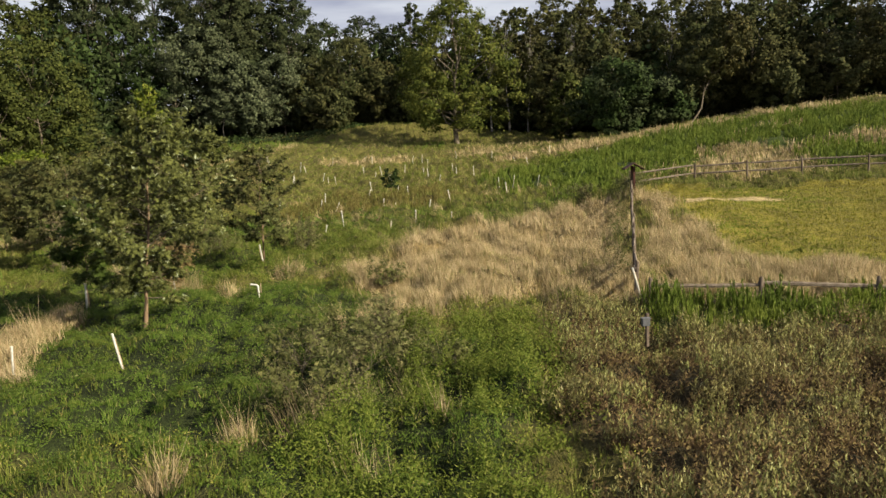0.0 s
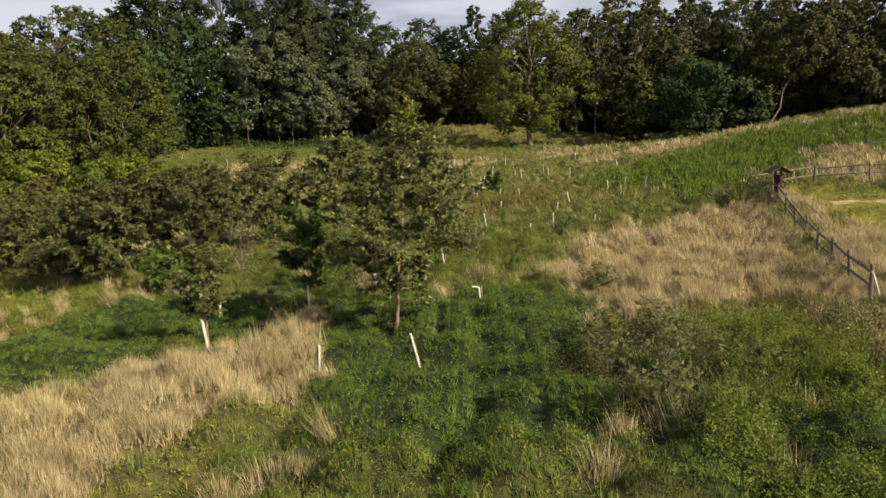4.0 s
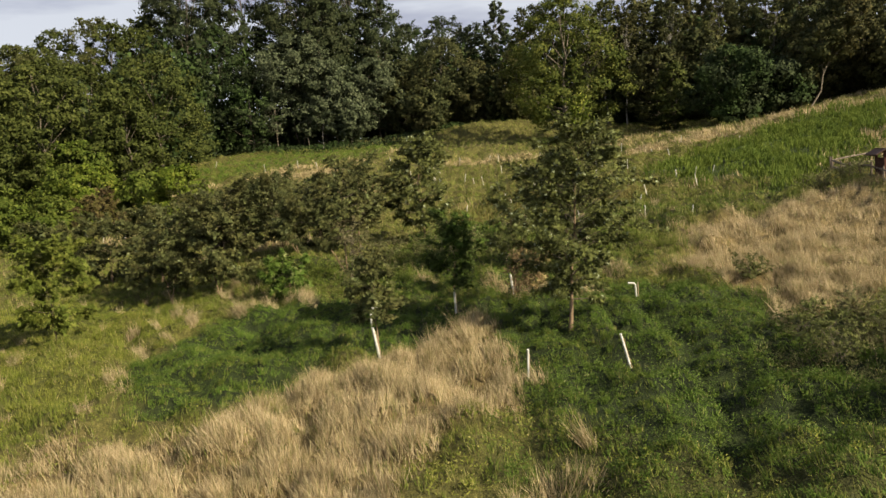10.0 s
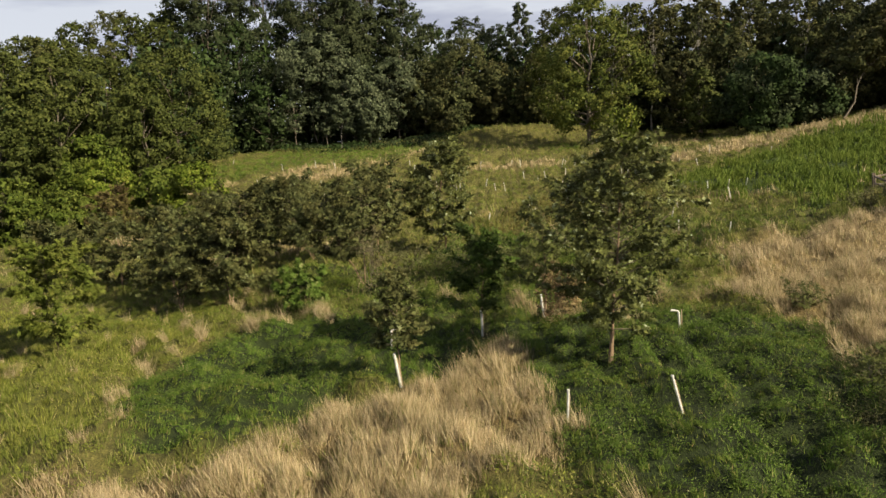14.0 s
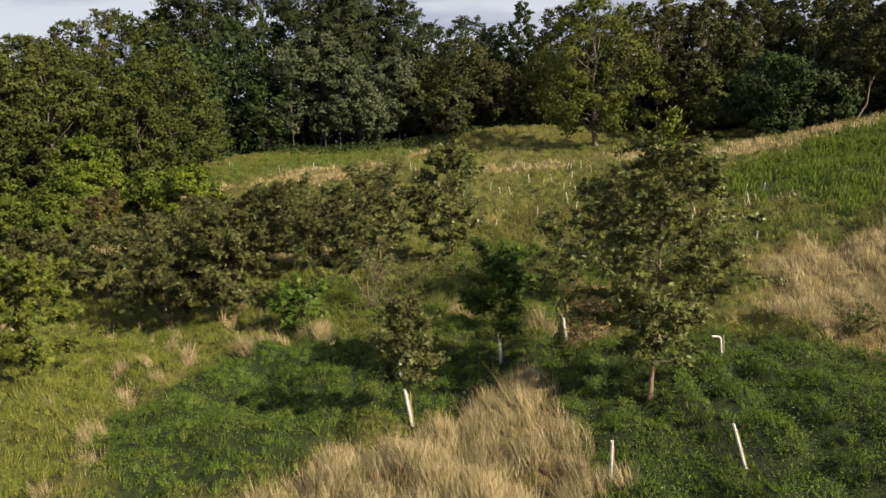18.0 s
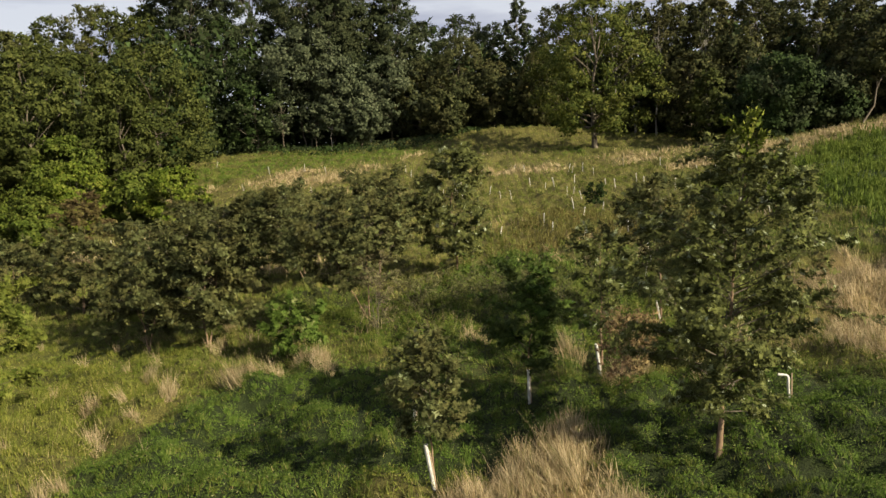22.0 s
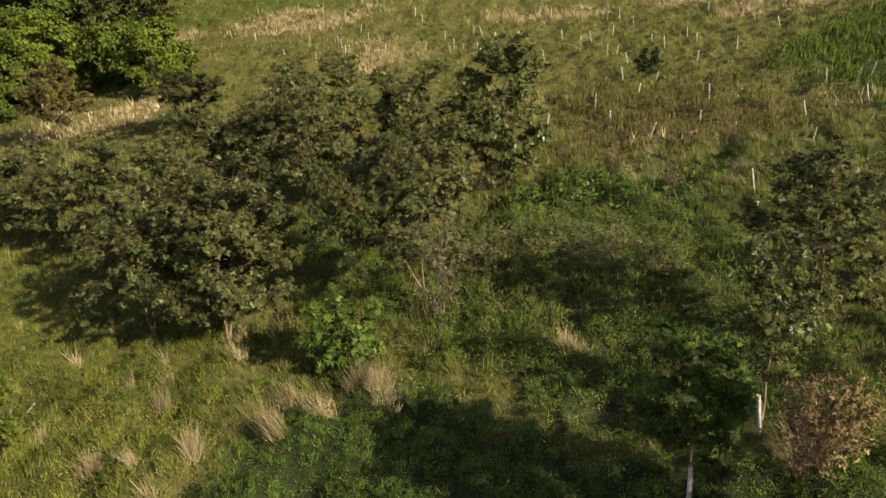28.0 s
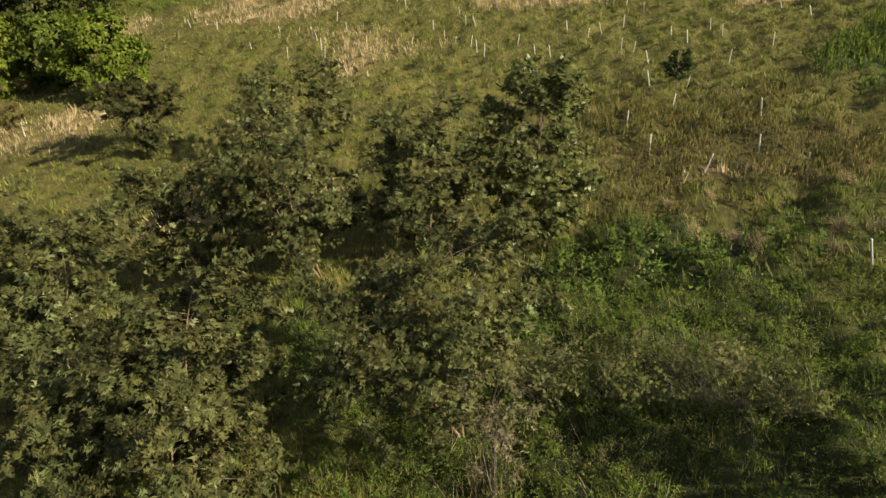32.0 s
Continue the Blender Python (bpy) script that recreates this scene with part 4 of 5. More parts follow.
def young(x, y, tall, radius, mat=YOUNG, seed=0, label="young broadleaf tree with a loose grey-green crown standing in grass", low=0.18, leaves=8000, leaf=0.16,
          ratio=0.32, stems=1, boughs=26, up=0.75, trunk=0.009, top=0.6, bark=PALEBARK, lean=0.0, gaps=0.6, name="young_tree", category="tree", group="young trees of the meadow"):
    """A young tree grown from its boughs: each bough forks into twigs, and the leaves sit along the twigs."""
    rng = np.random.default_rng(seed)
    leaves, leaf = int(leaves * (3.0 if name == "young_tree" else 1.7)), leaf * (0.66 if name == "young_tree" else 0.70)
    root = tagged(new(name), label, category, group)
    root.location = (x, y, float(land(x, y)) - 0.05)
    tr = max(0.025, trunk * tall)
    trunks = []
    for k in range(stems):
        off = Vector((rng.normal(), rng.normal(), 0)) * (radius * 0.16 if stems > 1 else 0.02 * radius)
        path = []
        for i in range(8):
            f = i / 7
            wob = Vector((rng.normal(), rng.normal(), 0)) * 0.014 * tall * min(1, f * 2)
            path.append((Vector((0, 0, tall * 0.93 * f * (1 if k == 0 else 0.85))) + off * f * 3 + wob + Vector((lean * f ** 1.3, 0, 0)), tr / math.sqrt(stems) * (1.3 if i == 0 else 1 - 0.9 * f)))
        trunks.append(path)
    stem = put("trunk", tubes(trunks, 8), bark, root)
    spots, ways, weight = [], [], []
    for k in range(boughs):
        f = low + (0.97 - low) * ((k + rng.random()) / boughs)
        path = trunks[k % stems]
        i = min(6, int(f * 7))
        a = path[i][0].lerp(path[i + 1][0], min(1, f * 7 - i))
        u = (f - low) / (1 - low)
        reach = radius * max(0.16, math.sin(math.pi * (0.13 + (0.70 + 0.2 * (1 - top)) * u)) ** 0.6) * rng.uniform(0.62, 1.24)
        az = k * 2.399 + rng.normal() * 0.5
        rise = up * (0.35 + 0.9 * u) * rng.uniform(0.5, 1.5)
        out = Vector((math.cos(az), math.sin(az), rise)).normalized()
        b = a + out * reach * 0.55 + Vector((rng.normal(), rng.normal(), rng.normal())) * 0.05 * reach
        c = b + (out + Vector((0, 0, 0.35 * rng.normal()))).normalized() * reach * 0.5
        r = max(0.006, tr * 0.42 * (1 - 0.75 * f))
        pieces = [[(a, r), (b, r * 0.6), (c, r * 0.18)]]
        twigs = [(b, c)]
        for q in range(6):
            g = rng.uniform(0.25, 0.98)
            p = a.lerp(b, g / 0.55) if g < 0.55 else b.lerp(c, (g - 0.55) / 0.45)
            side = Vector((math.cos(az + rng.choice((-1, 1)) * rng.uniform(0.5, 1.3)), math.sin(az + rng.choice((-1, 1)) * rng.uniform(0.5, 1.3)), rng.normal() * 0.35 + 0.25)).normalized()
            e = p + side * reach * rng.uniform(0.22, 0.48)
            twigs.append((p, e))
            pieces.append([(p, r * 0.35), (e, r * 0.1)])
        put("limb", tubes(pieces, 4), BARK, stem)
        for p, e in twigs:
            spots.append((p, e))
            weight.append((e - p).length)
    weight = np.array(weight) * np.exp(rng.normal(0, gaps, len(weight)))
    n = leaves // 5
    pick = rng.choice(len(spots), n, p=weight / weight.sum())
    A, B = np.array([tuple(p) for p, e in spots]), np.array([tuple(e) for p, e in spots])
    along = rng.random(n)[:, None] ** 0.6 * 1.05
    P = A[pick] + (B[pick] - A[pick]) * along + rng.normal(0, 0.06 * radius ** 0.5, (n, 3)) * np.array([1, 1, 0.6])
    P[:, 2] = np.maximum(P[:, 2], 0.1)
    d = (B - A)[pick]
    d /= np.linalg.norm(d, axis=1)[:, None] + 1e-9
    g = d * 0.9 + rng.normal(0, 0.55, (n, 3)) + np.array([0, 0, 0.15])
    g /= np.linalg.norm(g, axis=1)[:, None]
    swell = unit_rows((P - np.array([0, 0, tall * 0.42])) / np.array([radius, radius, tall * 0.5]) * 0.8 + d * 0.45 + np.array([0, 0, 0.35]))
    face = swell * 0.9 + rng.normal(0, 0.4, (n, 3)) + np.array([0, 0, 0.3])
    V, F = fronds(rng, P, g, face, leaf * 1.8 * rng.uniform(0.5, 1.4, n), ratio)
    lie = swell * 0.7
    put("crown", fast_mesh("crown", V, F, 3, np.repeat(lie, len(V) // n, 0)), mat, root)
    return root


FIRST = young(-10.6, 25.9, 7.7, 2.1, GREYGREEN, seed=1, lean=0.75, low=0.16, leaves=34000, leaf=0.11, boughs=76, top=0.45, up=0.8, gaps=0.9, label="tall young tree with a loose grey-green crown on a tan trunk")


def leader(root, tall, radius, n, seed):
    """A sunlit spray of fresh leaves round the topmost shoot."""
    rng = np.random.default_rng(seed)
    twigs = [[((0.55, 0, tall - 1.6), 0.02), ((0.68, 0, tall - 0.7), 0.012), ((0.76, 0, tall + 0.1), 0.005)]]
    for k in range(11):
        a, z = k * 2.4, tall - 1.2 + 0.11 * k
        r = radius * (1.05 - 0.05 * k) * rng.uniform(0.7, 1.1)
        twigs.append([((0.62, 0, z), 0.008), ((0.66 + math.cos(a) * r, math.sin(a) * r, z + 0.35), 0.003)])
    tips = np.array([t[0][0] for t in twigs]), np.array([t[-1][0] for t in twigs])
    pick = rng.integers(0, len(twigs), n)
    P = tips[0][pick] + (tips[1] - tips[0])[pick] * rng.uniform(0.3, 1.1, n)[:, None] + rng.normal(0, 0.06, (n, 3))
    g = rng.normal(0, 0.6, (n, 3)) + (tips[1] - tips[0])[pick]
    g /= np.linalg.norm(g, axis=1)[:, None]
    V = kites(P, g, rng.uniform(0.07, 0.17, n), 0.3, rng)
    put("crown", fast_mesh("crown", V, np.arange(n * 3).reshape(-1, 3), 3, np.repeat(unit_rows(g + rng.normal(0, 0.6, (n, 3)) + np.array([0, 0, 0.6])), 3, 0)), LIME, root, "fresh light green top shoot")
    put("leader_twig", tubes(twigs, 4), BARK, root)


leader(FIRST, 8.1, 0.62, 800, 5)
young(-12.2, 33.6, 4.6, 1.2, GREYGREEN, seed=2, low=0.3, leaves=3600, leaf=0.13, up=1.2, label="thin young tree with sparse leaves above a white tube")
young(-9.2, 37.6, 5.9, 1.9, YOUNG, seed=19, low=0.2, leaves=9500, leaf=0.14, boughs=34, label="young olive tree above a white tube")
young(-14.9, 30.7, 4.1, 1.3, DARKY, seed=3, low=0.24, up=1.0, leaves=8500, leaf=0.12, label="dense dark green young tree above a white tube")
young(-17.6, 25.6, 3.7, 1.0, YOUNG, seed=4, low=0.34, leaves=5600, boughs=28, leaf=0.11, up=1.2, label="small young tree with pale leaf tips above a white tube")
young(-33.6, 32.3, 5.2, 1.8, GOLDY, seed=5, low=0.2, leaves=11000, boughs=30)
young(-31.8, 41.2, 5.4, 1.8, seed=24, low=0.18, leaf=0.145, leaves=11000, boughs=44, stems=2, up=0.5)
young(-28.5, 39.8, 6.8, 2.15, seed=6, lean=-0.6, low=0.2, leaf=0.14, leaves=33000, boughs=80, stems=2, up=0.5, label="spreading young tree with grey-green leaves and pale tips")
young(-21.7, 43.0, 6.4, 2.3, seed=7, low=0.36, leaf=0.13, leaves=26000, boughs=64, stems=2, up=0.35, top=0.9, gaps=0.5, label="young tree with layered boughs of fine olive leaves")
young(-21.0, 40.6, 3.9, 1.2, TWIG, seed=21, label="thin half-dead sapling with bare grey-brown twigs", low=0.1, leaves=2200, leaf=0.12, ratio=0.1, boughs=30, stems=3, up=1.3, bark=BARK)
young(-27.0, 53.6, 6.4, 2.6, seed=8, low=0.3, leaves=15000, boughs=52, stems=2, leaf=0.17, up=0.5)
young(-17.8, 55.0, 7.4, 2.4, GREYGREEN, seed=9, low=0.1, leaves=17000, boughs=48, leaf=0.18)
young(-30.2, 61.0, 5.4, 2.5, seed=10, low=0.08, leaves=8500, boughs=36, leaf=0.18)
young(-32.9, 72.0, 5.2, 2.1, seed=22, low=0.08, leaves=4200, leaf=0.2, boughs=30)
young(-29.6, 75.2, 4.5, 2.2, seed=23, low=0.08, leaves=4000, leaf=0.2, boughs=30)
young(-35.4, 48.5, 5.6, 3.0, seed=11, low=0.12, boughs=40, leaves=14000, leaf=0.18, stems=2, up=0.5)
young(-40.2, 51.0, 5.2, 2.9, seed=12, low=0.08, leaves=7500, leaf=0.19, stems=2, up=0.5)
young(-45.5, 53.0, 4.6, 2.6, seed=13, low=0.08, leaves=8000, leaf=0.19)
young(-22.6, 54.0, 6.3, 2.6, seed=14, low=0.2, leaves=15000, boughs=44, leaf=0.18)
young(-32.0, 54.0, 4.8, 2.5, seed=20, low=0.25, leaves=9000, leaf=0.19)
young(-53.0, 76.0, 6.2, 2.6, RED, seed=15, low=0.3, leaf=0.22, leaves=6000, label="young tree with reddish brown thinning leaves")
young(-42.0, 75.5, 4.8, 2.7, UMBER, seed=16, low=0.05, leaf=0.24, leaves=6500, label="dark rounded shrub in pale grass")
young(-5.6, 77.3, 2.1, 0.9, EVER_SHADE, seed=18, low=0.2, leaves=1800, boughs=14, label="small dark sapling in the meadow")


def shrub(x, y, tall, radius, mat, seed, label, leaves=3000, leaf=0.2, **kw):
    opts = dict(low=0.02, shape="round", blobs=46, blob_size=0.3, trunk=0.012, stems=4, open_crown=0.6)
    opts.update(kw)
    return tree("shrub", label, "shrub", "", x, y, tall, radius, mat, seed=seed, leaves=leaves, leaf=leaf, **opts)


young(-24.0, 37.6, 2.3, 1.1, BROAD, 31, "fresh green leafy shrub beside dry grass", low=0.05, leaves=4600, leaf=0.17, stems=4, boughs=26, up=1.0, name="shrub", category="shrub", group="")
shrub(-50.6, 92.0, 6.8, 3.7, LIME, 32, "large sunlit yellow-green shrub at the wood's edge", leaves=15000, leaf=0.31)
shrub(-64.0, 95.0, 8.8, 4.0, LIME, 33, "large sunlit yellow-green shrub at the wood's edge", leaves=15000, leaf=0.31)
shrub(-69.5, 101.0, 8.5, 5.2, MIDGREEN, 34, "large green shrub at the wood's edge", leaves=14000, leaf=0.34)
shrub(-66.0, 90.0, 6.0, 3.6, MIDGREEN, 35, "large green shrub at the wood's edge", leaves=11000, leaf=0.33)
shrub(-72.0, 108.0, 11.0, 5.5, MIDGREEN, 40, "tall mid-green thicket at the wood's edge", leaves=9000, leaf=0.42)
shrub(-57.5, 97.0, 6.5, 3.6, MIDGREEN, 41, "large sunlit yellow-green shrub at the wood's edge", leaves=5000, leaf=0.42)
shrub(-76.0, 92.0, 8.0, 5.0, MIDGREEN, 36, "large green shrub at the wood's edge", leaves=7500, leaf=0.45)
young(-11.7, 31.1, 2.1, 1.15, DEADBUSH, 39, "dead rust-brown bush in tree shade", low=0.03, leaves=4500, leaf=0.15, ratio=0.11, stems=5, boughs=40, up=2.4, gaps=0.2, name="dead_bush", category="bush", group="")

def scrub(x, y, tall, radius, seed):
    young(x, y, tall, radius, (OLIVE, GREYSCRUB)[seed % 2], seed, "grey-olive half-withered scrub bush among green weeds", low=0.03, leaves=int(2700 * radius), leaf=0.088, ratio=0.28, stems=5, boughs=28, up=1.0, trunk=0.014,
          bark=BARK, name="scrub_bush", category="bush", group="scrub bushes in the green")


for k, (x, y, tall, radius) in enumerate([(-3.2, 16.6, 0.95, 0.8), (-2.4, 18.3, 1.2, 1.0), (-3.9, 19.8, 1.1, 0.9), (-1.9, 20.9, 1.1, 1.0), (-3.9, 22.6, 0.9, 0.9), (-1.8, 23.2, 0.8, 0.8), (0.2, 18.6, 0.7, 0.7),
                                          (-19.4, 44.4, 1.4, 1.6), (-17.0, 43.8, 1.3, 1.5), (-14.8, 43.4, 1.3, 1.5), (-12.6, 42.6, 1.0, 1.2), (-8.0, 42.4, 1.0, 1.1), (-2.4, 30.6, 0.8, 0.7), (9.2, 50.6, 0.9, 1.0), (12.9, 51.7, 1.2, 1.3), (13.6, 55.6, 1.1, 1.2)]):
    scrub(x, y, tall, radius, 210 + k)

# the big lone tree on the mound
tree("lone_tree", "tall spreading tree with yellow-green leaves standing alone", "tree", "", 2.0, 125.8, 23.5, 11.2, GOLD, BARK, seed=51, low=0.12, shape="spire", blobs=96, leaves=24000, leaf=0.36, blob_size=0.19, trunk=0.017, open_crown=0.45)


# ---- the wood round the meadow ----
def wood(rows, mat, label, seed, low=0.03, leaves=14000, leaf=0.39, bark=BARK, blobs=120, blob_size=0.2, shape_mix=True, **kw):
    for k, (x, y, tall, radius) in enumerate(rows):
        shape = ("round", "column", "round")[(k + seed) % 3] if shape_mix else "column"
        tree("forest_tree", label, "tree", "trees at the wood's edge", x, y, tall, radius, mat, bark, seed=seed + k, low=low, shape=shape, leaves=int(leaves * (0.5 + tall * radius / 300)), leaf=leaf, trunk=0.011, blobs=blobs, blob_size=blob_size, ratio=0.5, **kw)


WOOD_LEFT = [(-65.3, 122, 20.8, 9.1), (-74.5, 118, 21.6, 8.2), (-76.8, 108, 23.3, 7.2), (-83.7, 104, 24.2, 7.2), (-66.2, 112, 16.9, 5.8)]
WOOD_RUSSET = [(-91.9, 158, 31.3, 9.0), (-99, 140, 26, 8)]
WOOD_LEFT_BACK = [(-82.8, 162, 31.0, 7.1), (-100.7, 158, 30.0, 8.6), (-105.5, 150, 27.2, 8.4), (-87, 156, 29.5, 8.5), (-97, 146, 25.5, 8.5), (-78, 150, 27, 7.5), (-88, 132, 23, 8), (-98, 128, 24, 8)]
WOOD_TALL = [(-77.5, 164, 36.0, 8.5), (-71.8, 160, 39.0, 9.5), (-61.5, 166, 40.0, 10.5), (-50.4, 168, 42.0, 11.5), (-39.3, 168, 37.5, 10), (-32.6, 164, 29.5, 7.4), (-45, 160, 31, 9)]
WOOD_SILVER = [(-41.1, 152, 16.0, 6.2), (-32.8, 156, 16.2, 7.4), (-38.1, 151, 10.9, 5.6)]
WOOD_UMBER = [(-19.3, 158, 18.4, 8.1), (-12.9, 156, 13.0, 6.2), (-27.4, 158, 15.0, 5.8), (-22.8, 150, 8.7, 4.9)]
WOOD_MID_BACK = [(-27.4, 180, 25.5, 8.2), (-18.4, 182, 26.5, 8.0), (-12.2, 178, 23.3, 7.8), (-6.7, 170, 27.0, 4.6)]
WOOD_RIGHT = [(0.3, 158, 23.8, 6.4), (-4.5, 150, 13.5, 4.9), (13.4, 150, 18.4, 6.7), (20.2, 152, 22.9, 6.8), (26.9, 150, 23.7, 6.2), (35.0, 150, 23.8, 6.9), (43.3, 148, 21.8, 7.0), (48.4, 142, 21.4, 6.8), (20.6, 140, 14.1, 5.8), (29.3, 142, 16.5, 7.0)]
WOOD_RIGHT_BACK = [(7, 162, 22, 6.5), (16.5, 164, 25.5, 6.8), (24, 166, 28.5, 6.6), (31, 164, 28.0, 6.6), (39, 162, 28.0, 7), (47, 158, 27.0, 7), (55, 150, 25.5, 7), (62, 146, 25, 7)]
WOOD_EAST = [(52.1, 130, 18.1, 6.8), (61.5, 132, 18.5, 7.1), (67.7, 126, 18.4, 7.5), (70.5, 115, 16.9, 7.6), (44.5, 130, 16.0, 5.7), (61.2, 119, 10.1, 6.0), (53.4, 122, 9.0, 6.0)]
wood(WOOD_LEFT, OAK, "mid-green forest edge tree with leaves to the ground", 100)
wood(WOOD_LEFT_BACK, OAK, "tall green tree behind the forest edge", 110, leaves=7500, leaf=0.5)
wood(WOOD_RUSSET, RUSSET, "tall tree with browning leaves behind the edge", 115)
wood(WOOD_TALL, DARK, "very tall dark green forest tree", 120, low=0.3)
# trees in the recess: shade under the canopy is put into their leaf colour
wood([(-65.2, 156, 25.5, 7.8), (-70.0, 150, 19.0, 7.0), (-58.0, 150, 17.0, 6.0)], EVER_SHADE, "tree with leaves coloured dark for the shade of taller trees", 126, leaves=9000)
wood([(-48.9, 154, 22.2, 9.3)], SILVER, "broad grey-green forest edge tree on bare trunks", 129, low=0.42, stems=3)
wood(WOOD_SILVER, SILVER, "grey-green forest edge tree with pale leaves", 130, low=0.15)
wood([(-52.5, 149.5, 11, 2.8), (-46.5, 149.5, 9, 2.6)], SILVER, "slim forest edge tree with a bare grey trunk", 135, low=0.3, leaves=2200, bark=BARK, blobs=34, blob_size=0.36)
for k, (x, y, tall, lean_x) in enumerate([(9.0, 146.5, 21, 0.6), (12.5, 147.0, 23, -0.5), (16.0, 146.0, 20, 0.8), (31.5, 140.5, 19, -0.6), (24.0, 143.5, 21, 0.4), (40.5, 138.5, 18, 0.9), (-43.5, 148.5, 10, 0.7)]):
    tree("slim_tree", "slender forest tree with a bare pale trunk and thin crown", "tree", "slender trees in the wood", x, y, tall, 2.4, (UMBER, RUSSET, SILVER)[(k > 5) * 2 or k % 2], WHITEBARK, seed=300 + k, low=0.5, leaves=1500, leaf=0.4, trunk=0.0085, blobs=26, blob_size=0.34, lean=(lean_x, 0.0))
wood(WOOD_UMBER, UMBER, "brownish green forest tree", 140)
wood(WOOD_MID_BACK, DARK, "slender dark tree on the skyline", 150, open_crown=0.4)
wood(WOOD_RIGHT, UMBER, "dark olive forest tree in shade", 160)
wood(WOOD_RIGHT_BACK, RUSSET, "tall dark forest tree behind the ridge", 170, leaves=5200, leaf=0.66)
wood(WOOD_EAST, UMBER, "dark forest tree on the ridge", 180)
shrub(28.2, 121, 11.1, 8.5, EVER_SHADE, 190, "large dense deep green bush at the forest edge", leaves=14000, leaf=0.46, blobs=70, blob_size=0.24)
shrub(34.5, 121, 7.7, 4.6, EVER_SHADE, 191, "dense deep green bush at the forest edge", leaves=5000, leaf=0.44)
shrub(21.1, 132, 11.4, 3.0, OAK, 192, "vine-covered stump of a tree at the forest edge", leaves=3000, leaf=0.5, shape="column")


tree("leaning_tree", "slender leaning tree with a pale trunk and thin crown", "tree", "", 38.0, 117.6, 16.5, 5.0, UMBER, BARK, seed=195, low=0.42, leaves=7500, leaf=0.45, lean=(6.5, 0.5), trunk=0.009, blobs=60, blob_size=0.25)
tree("leaning_tree", "thin pale leaning trunk at the wood's edge", "tree", "", 36.6, 118.0, 6.5, 1.6, UMBER, BARK, seed=196, low=0.5, leaves=700, leaf=0.6, lean=(1.6, 0.2), trunk=0.014, blobs=10)

# ---- thicket under and behind the front trees, its leaf colour darkened as shade ----
DEEP_EDGE = (-120, -84, -68, -58, -25, -8, 8, 24, 45, 72, 100), (112, 116, 130, 154, 156, 152, 146, 139, 128, 114, 100)
FOOT_EDGE = (-120, -84, -72, -64, -53, -40, -29, -21, -12, 8, 24, 45, 72, 100), (112, 116, 128, 143, 139, 135.5, 134, 138, 150, 146, 139, 128, 114, 100)


def thicket():
    rng = np.random.default_rng(77)
    for name, n, edge, deep, high, size, mat, label in (("deep_woods", 56000, DEEP_EDGE, (7, 34), 17.0, 1.1, EVER_SHADE, "mass of leaves behind the edge trees, coloured dark for woodland shade"),
                                                ("understory", 52000, DEEP_EDGE, (5, 32), 6.5, 1.0, EVER_SHADE, "filler leaves deep under the trees, coloured dark as shade"),
                                                ("undergrowth", 16000, FOOT_EDGE, (5.0, 17), 1.0, 0.45, EVER_SHADE, "low undergrowth along the foot of the wood, coloured dark for shade")):
        x = rng.uniform(-118, 98, n)
        y = np.interp(x, *edge) + rng.uniform(*deep, n)
        top = high * (0.35 + 1.0 * vnoise(x, y, 5.0, 71)) * (1 + 0.55 * np.exp(-((x + 52) / 20) ** 2))
        z = land(x, y) + top * rng.random(n) ** 0.8
        d = rng.normal(0, 1, (n, 3))
        d /= np.linalg.norm(d, axis=1)[:, None]
        V = kites(np.stack([x, y, z], 1), d, size * rng.uniform(0.5, 1.3, n), 0.4, rng)
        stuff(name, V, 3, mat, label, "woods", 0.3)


thicket()

# ---- planting tubes ----
def tube_thing(tall=1.12):
    root = tagged(new("tree_tube"), "white plastic planting tube on a wooden stake", "planting tube", "planting tubes in the meadow")
    bm = bmesh.new()
    n = 10
    rings = []
    for z, r in ((0, 0.031), (0.02, 0.033), (tall - 0.03, 0.034), (tall, 0.039), (tall, 0.032), (0.3, 0.028)):
        rings.append([bm.verts.new((r * math.cos(2 * math.pi * k / n), r * math.sin(2 * math.pi * k / n), z)) for k in range(n)])
    for a, b in zip(rings, rings[1:]):
        for k in range(n):
            bm.faces.new((a[k], a[(k + 1) % n], b[(k + 1) % n], b[k]))
    part("tube", bm, TUBE, root, smooth=True)
    bm = bmesh.new()
    bmesh.ops.create_cube(bm, size=1, matrix=Matrix.Translation((0.043, 0, tall * 0.42)) @ Matrix.Diagonal((0.022, 0.022, tall * 0.9, 1)))
    bmesh.ops.bevel(bm, geom=bm.edges[:], offset=0.004, segments=1, affect="EDGES")
    part("stake", bm, STAKE, root)
    return root


